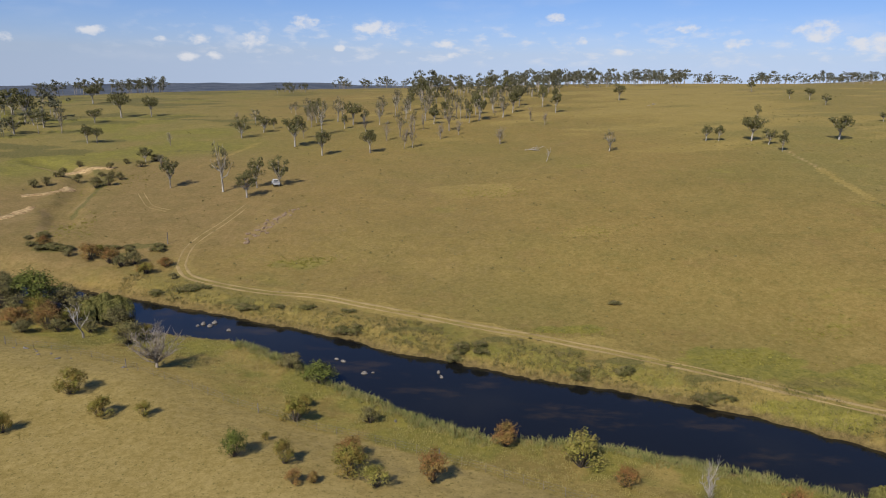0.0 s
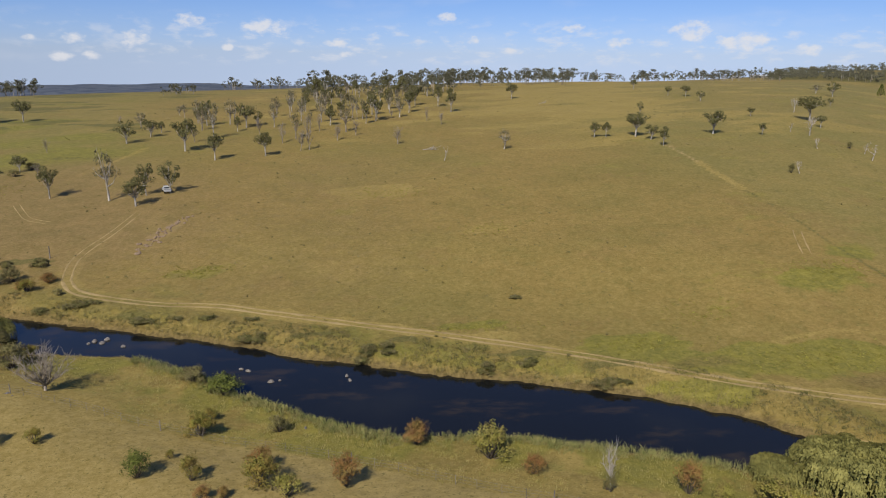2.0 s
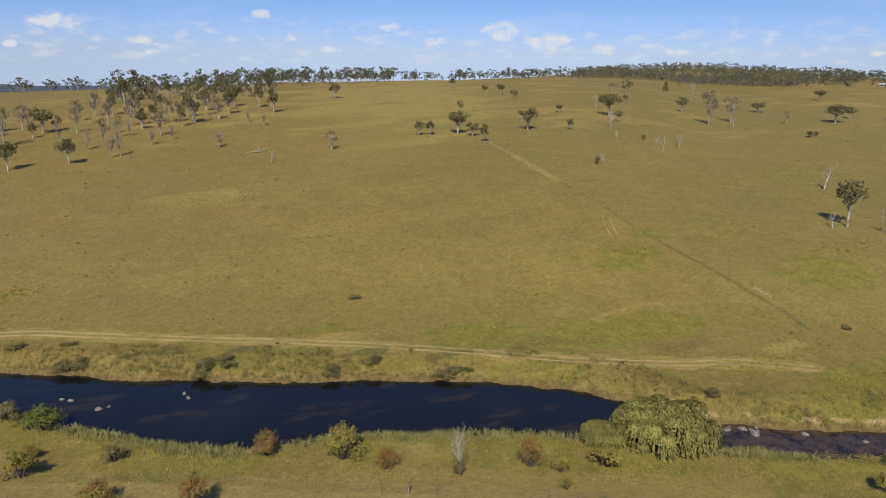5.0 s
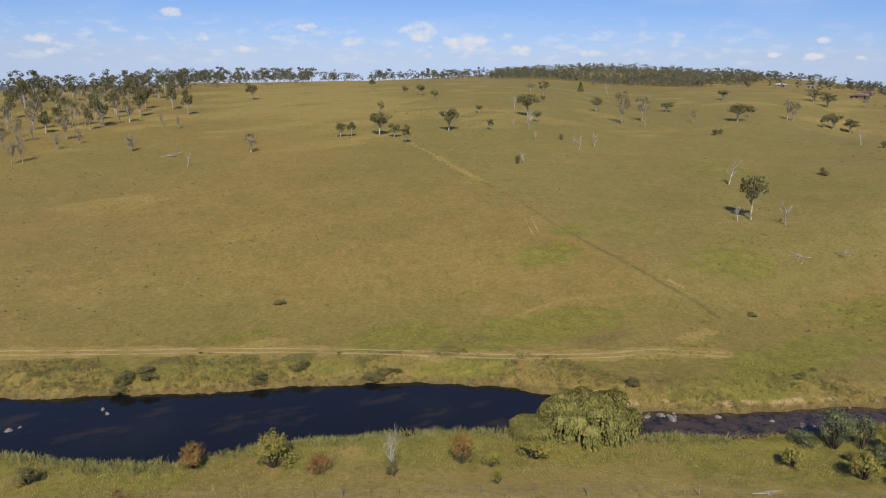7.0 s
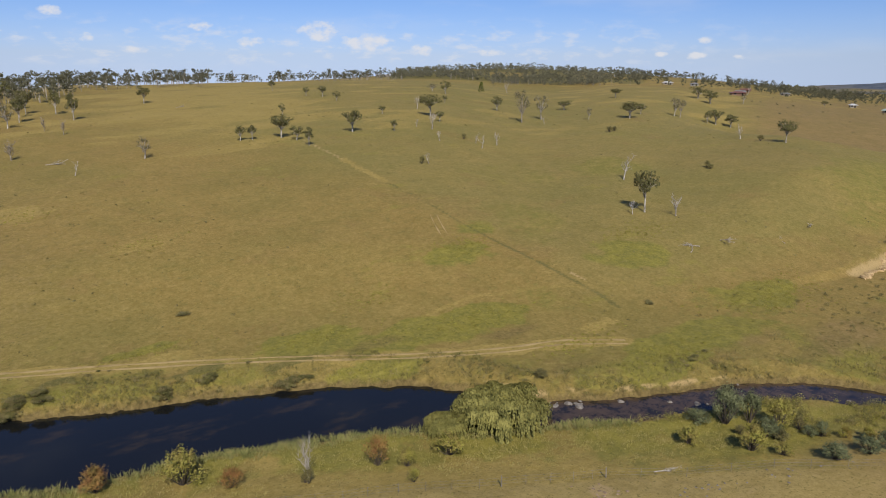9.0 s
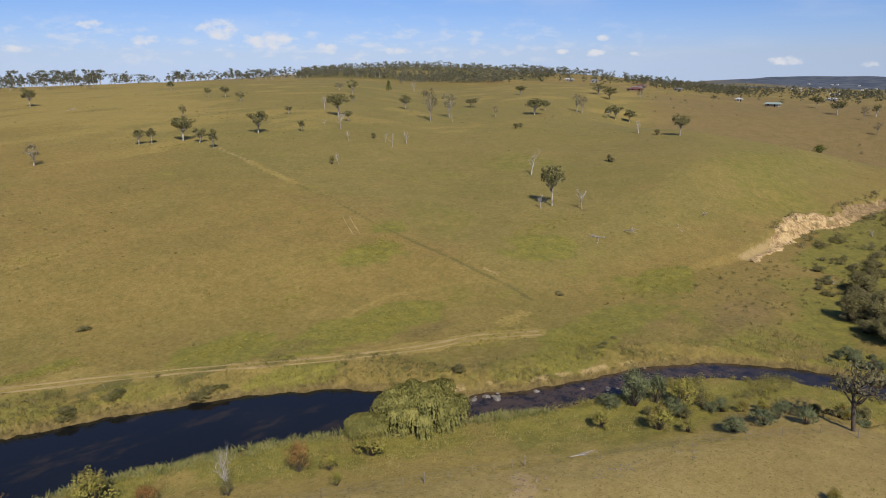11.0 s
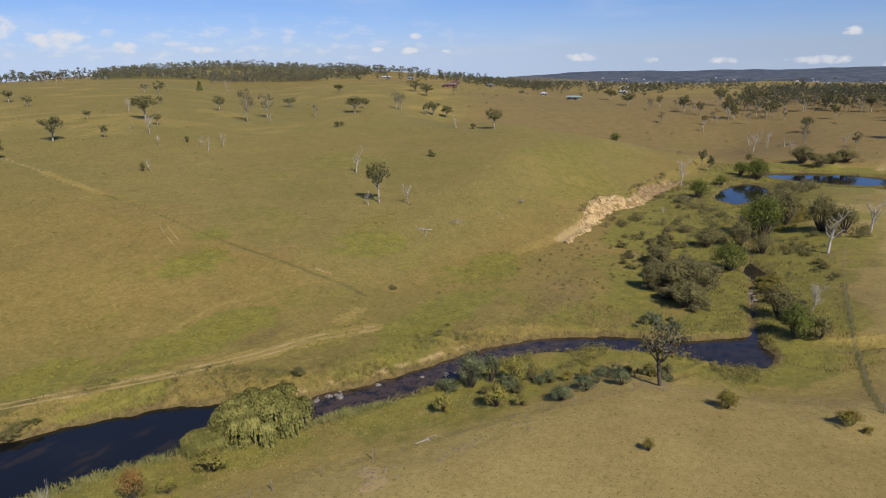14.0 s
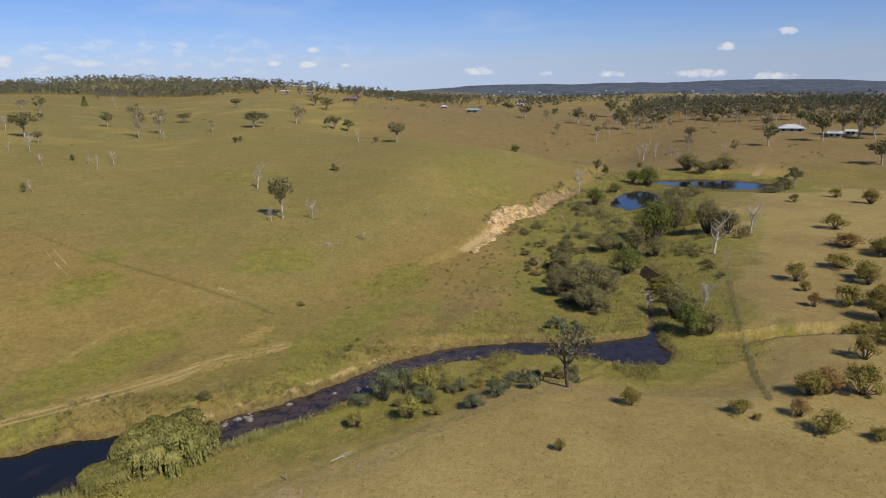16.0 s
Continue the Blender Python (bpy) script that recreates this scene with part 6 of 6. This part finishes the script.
# ---- fallen trees, post, vehicle ----
def fallen(x, y, length, turn, label):
    m = pose(x, y, ground_at(x, y) + 0.12, 0, 0, turn) @ pose(0, 0, 0, 0, 82, 0) @ Matrix.Diagonal((length * 0.6, length * 0.6, length, 1))
    ob = thing("fallen_tree", m, label, "log", "fallen trees")
    w = dead_meshes(random.Random(int(x * 7 + y)), 7, 2)
    part("trunk", w.v, w.f, BARK_DEAD, ob, smooth=True)


for x, y, length, turn in ((143, 84.5, 5, -100), (131, 84, 4, 30), (135.5, 85, 4.5, 140), (56.2, 37.2, 3, -35), (26.8, 234, 6, -20), (96, 338.5, 5, 10), (156, 76, 4, 60), (172, 78, 4, 200), (152, 40, 3, 10), (205, 47, 5, 20), (236, 47, 7, -50)):
    fallen(x, y, length, turn, "bleached fallen tree lying in the grass")
pole = thing("fence_post", stand(-60.9, 148.7), "lone grey timber strainer post", "post")
w = Wood()
w.limb([(0, 0, -0.4), (0.02, 0, 1.3), (0.05, 0.02, 2.7)], 0.12, 0.1, 8)
part("shaft", w.v, w.f, POST, pole)


def block(x0, x1, y0, y1, z0, z1, bevel=0.0, taper=0.0):
    """A box with softened edges, drawn in at the top by taper."""
    bm = bmesh.new()
    bmesh.ops.create_cube(bm, size=1)
    for v in bm.verts:
        k = taper if v.co.z > 0 else 0
        v.co = Vector(((x0 + x1) / 2 + v.co.x * (x1 - x0 - k), (y0 + y1) / 2 + v.co.y * (y1 - y0 - k), (z0 + z1) / 2 + v.co.z * (z1 - z0)))
    if bevel:
        bmesh.ops.bevel(bm, geom=bm.edges[:], offset=bevel, segments=2, affect="EDGES")
    bm.verts.index_update()
    out = [v.co.copy() for v in bm.verts], [[v.index for v in f.verts] for f in bm.faces]
    bm.free()
    return out


def paint(name, colour, rough_at=0.4):
    n = Nodes(name, rough_at)
    dust = n.noise(0.6, 4)
    return n.done(n.mix(n.math("MULTIPLY", n.ramp(dust, 0.4, 0.75), 0.3), colour, tuple(0.75 * c + 0.02 for c in colour)))


WHITE, GLASS, RUBBER, STEEL = paint("white_paint", (0.5, 0.5, 0.48)), paint("dark_glass", (0.02, 0.025, 0.03), 0.1), paint("tyre_rubber", (0.02, 0.02, 0.02), 0.9), paint("grey_steel", (0.3, 0.3, 0.3))


def wheel_mesh(r, w, sides=16):
    v = [(r * math.cos(a * 2 * math.pi / sides), s * w / 2, r * math.sin(a * 2 * math.pi / sides)) for s in (-1, 1) for a in range(sides)]
    f = [(i, (i + 1) % sides, sides + (i + 1) % sides, sides + i) for i in range(sides)]
    return v, f + [tuple(range(sides)), tuple(range(2 * sides - 1, sides - 1, -1))]


ute = thing("utility_truck", stand(-48.2, 196.4, 112, sink=0), "small white utility truck parked under gum trees", "vehicle")
body = part("body", *block(-2.4, 2.4, -0.9, 0.9, 0.45, 1.05, 0.12), WHITE, ute)
part("cab", *block(-0.7, 1.1, -0.82, 0.82, 1.03, 1.72, 0.1, 0.35), WHITE, ute)
part("windscreen", *block(0.85, 1.08, -0.65, 0.65, 1.12, 1.5, 0.02), GLASS, ute, "dark glass")
part("rear_window", *block(-0.75, -0.6, -0.62, 0.62, 1.15, 1.5, 0.02), GLASS, ute, "dark glass")
part("tray", *block(-2.42, -0.8, -0.93, 0.93, 1.02, 1.2, 0.03), STEEL, ute, "grey steel tray")
for wx in (-1.5, 1.5):
    for wy in (-0.82, 0.82):
        v, f = wheel_mesh(0.36, 0.24)
        wheel = part("wheel", [(a + wx, b + wy, c + 0.36) for a, b, c in v], f, RUBBER, ute)
        v, f = wheel_mesh(0.2, 0.26, 10)
        part("rim", [(a + wx, b + wy, c + 0.36) for a, b, c in v], f, STEEL, wheel)


# ---- houses ----
ROOFS = {"white": paint("white_roof_sheet", (0.5, 0.5, 0.49)), "green": paint("pale_green_roof_sheet", (0.3, 0.37, 0.32)), "red": paint("red_roof", (0.16, 0.07, 0.05)), "grey": paint("grey_roof_sheet", (0.2, 0.2, 0.2))}
WALLS = {"cream": paint("cream_wall", (0.3, 0.26, 0.2), 0.8), "brick": paint("brown_brick_wall", (0.22, 0.135, 0.09), 0.85), "white": paint("white_wall", (0.4, 0.385, 0.36), 0.8)}


def house(x, y, long, deep, turn, roof, wall, label, eave=2.7, ridge=2.2, hip=True, name="house"):
    ob = thing(name, stand(x, y, turn, sink=0.15), label, "house" if name == "house" else "shed", "houses on the far slopes")
    a, b = long / 2, deep / 2
    part("wall", *block(-a, a, -b, b, 0, eave + 0.1), WALLS[wall], ob)
    e, r = 0.9, (a - b * 0.9 if hip else a + 0.4)
    v = [(-a - e, -b - e, eave), (a + e, -b - e, eave), (a + e, b + e, eave), (-a - e, b + e, eave), (-r, 0, eave + ridge), (r, 0, eave + ridge)]
    v += [(p[0], p[1], p[2] - 0.18) for p in v[:4]]
    f = [(0, 1, 5, 4), (1, 2, 5), (2, 3, 4, 5), (3, 0, 4), (6, 7, 1, 0), (7, 8, 2, 1), (8, 9, 3, 2), (9, 6, 0, 3), (9, 8, 7, 6)]
    part("roof", v, f, ROOFS[roof], ob)
    n = max(2, int(long / 4))
    for i in range(n):
        cx = -a + (i + 0.5) * long / n
        for s in (-1, 1):
            if i == n // 2 and s == -1:
                part("door", *block(cx - 0.5, cx + 0.5, s * b - 0.05, s * b + 0.05, 0, 2.1), RUBBER, ob)
                continue
            win = part("window", *block(cx - 0.8, cx + 0.8, s * b - 0.04, s * b + 0.04, 0.9, 2.1), GLASS, ob)
            part("sill", *block(cx - 0.9, cx + 0.9, s * b - 0.1, s * b + 0.1, 0.82, 0.9), WALLS["white"], win)
    for s in (-1, 1):
        win = part("window", *block(s * a - 0.04, s * a + 0.04, -0.8, 0.8, 0.9, 2.1), GLASS, ob)
        part("sill", *block(s * a - 0.1, s * a + 0.1, -0.9, 0.9, 0.82, 0.9), WALLS["white"], win)
    return ob


house(478, -27.5, 13.5, 10, 92, "white", "cream", "cream farmhouse with a white hipped metal roof among trees")
house(452, -49, 6.5, 4.5, 80, "white", "white", "white farm shed beside the farmhouse", 2.6, 1.2, False, "shed")
house(462, -58, 5, 4, 80, "white", "white", "white farm shed beside the farmhouse", 2.4, 1.0, False, "shed")
FAR_HOUSES = ((582, 221, 20, 12, "green", "cream"), (603, 258, 9, 7, "white", "cream"), (525, 312, 22, 11, "red", "brick"), (545, 322, 14, 9, "grey", "brick"), (596, 430, 18, 10, "white", "cream"), (608, 408, 14, 9, "grey", "white"), 
              (592, 345, 16, 9, "red", "brick"), (690, 571, 16, 9, "white", "white"), (536, 915, 22, 12, "white", "white"), (432, 690, 40, 14, "white", "cream"), (663, 346, 15, 9, "grey", "cream"), (769, 236, 18, 10, "white", "white"), (1045, 319, 22, 12, "white", "white"))
for i, (x, y, long, deep, roof, wall) in enumerate(FAR_HOUSES):
    house(x, y, long * 0.5, deep * 0.55, math.degrees(math.atan2(-x, y)) + (i * 37) % 40 - 20, roof, wall, {"green": "pale green-roofed", "white": "white-roofed", "red": "red-roofed", "grey": "grey-roofed"}[roof] + " house on a far paddock", 2.2, 1.2, i % 3 > 0)


def town(count, seed):
    """A far township: roofs and walls too small to tell apart."""
    rng, verts, faces = random.Random(seed), [], []
    for _ in range(count):
        a, d = radians(rng.uniform(70, 94)), rng.uniform(1900, 3300)
        x, y = d * math.sin(a), d * math.cos(a)
        v, f = block(-rng.uniform(4, 9), rng.uniform(4, 9), -4, 4, -1, rng.uniform(3, 5), 0, 2.5)
        n, z = len(verts), ground_at(x, y)
        verts += [(p.x + x, p.y + y, p.z + z) for p in v]
        faces += [[n + i for i in k] for k in f]
    me = bpy.data.meshes.new("far_town")
    me.from_pydata(verts, [], faces)
    me.materials.append(WALLS["white"])
    return tagged(new("far_town", me), "pale roofs of a far township below the blue range", "town", kind="stuff")


town(70, 6)
random.seed(21)
for i in range(26):
    x, y = random.gauss(46.8, 1.6), random.gauss(36.6, 1.5)
    rock(FIELD_ROCKS[i % 5], x, y, random.uniform(0.15, 0.5), random.uniform(0.06, 0.16), ground_at(x, y) + 0.02, "small ochre stone on washed bare earth", "stones on bare earth")
for i in range(30):
    u = random.random()
    x, y = 54 + 22 * u + random.gauss(0, 0.8), 32.5 - 8 * u + random.gauss(0, 0.8)
    rock(RIVER_ROCKS[i % 5], x, y, random.uniform(0.12, 0.4), random.uniform(0.06, 0.14), ground_at(x, y) + 0.02, "small pale stone in grazed grass", "stones on the slope")
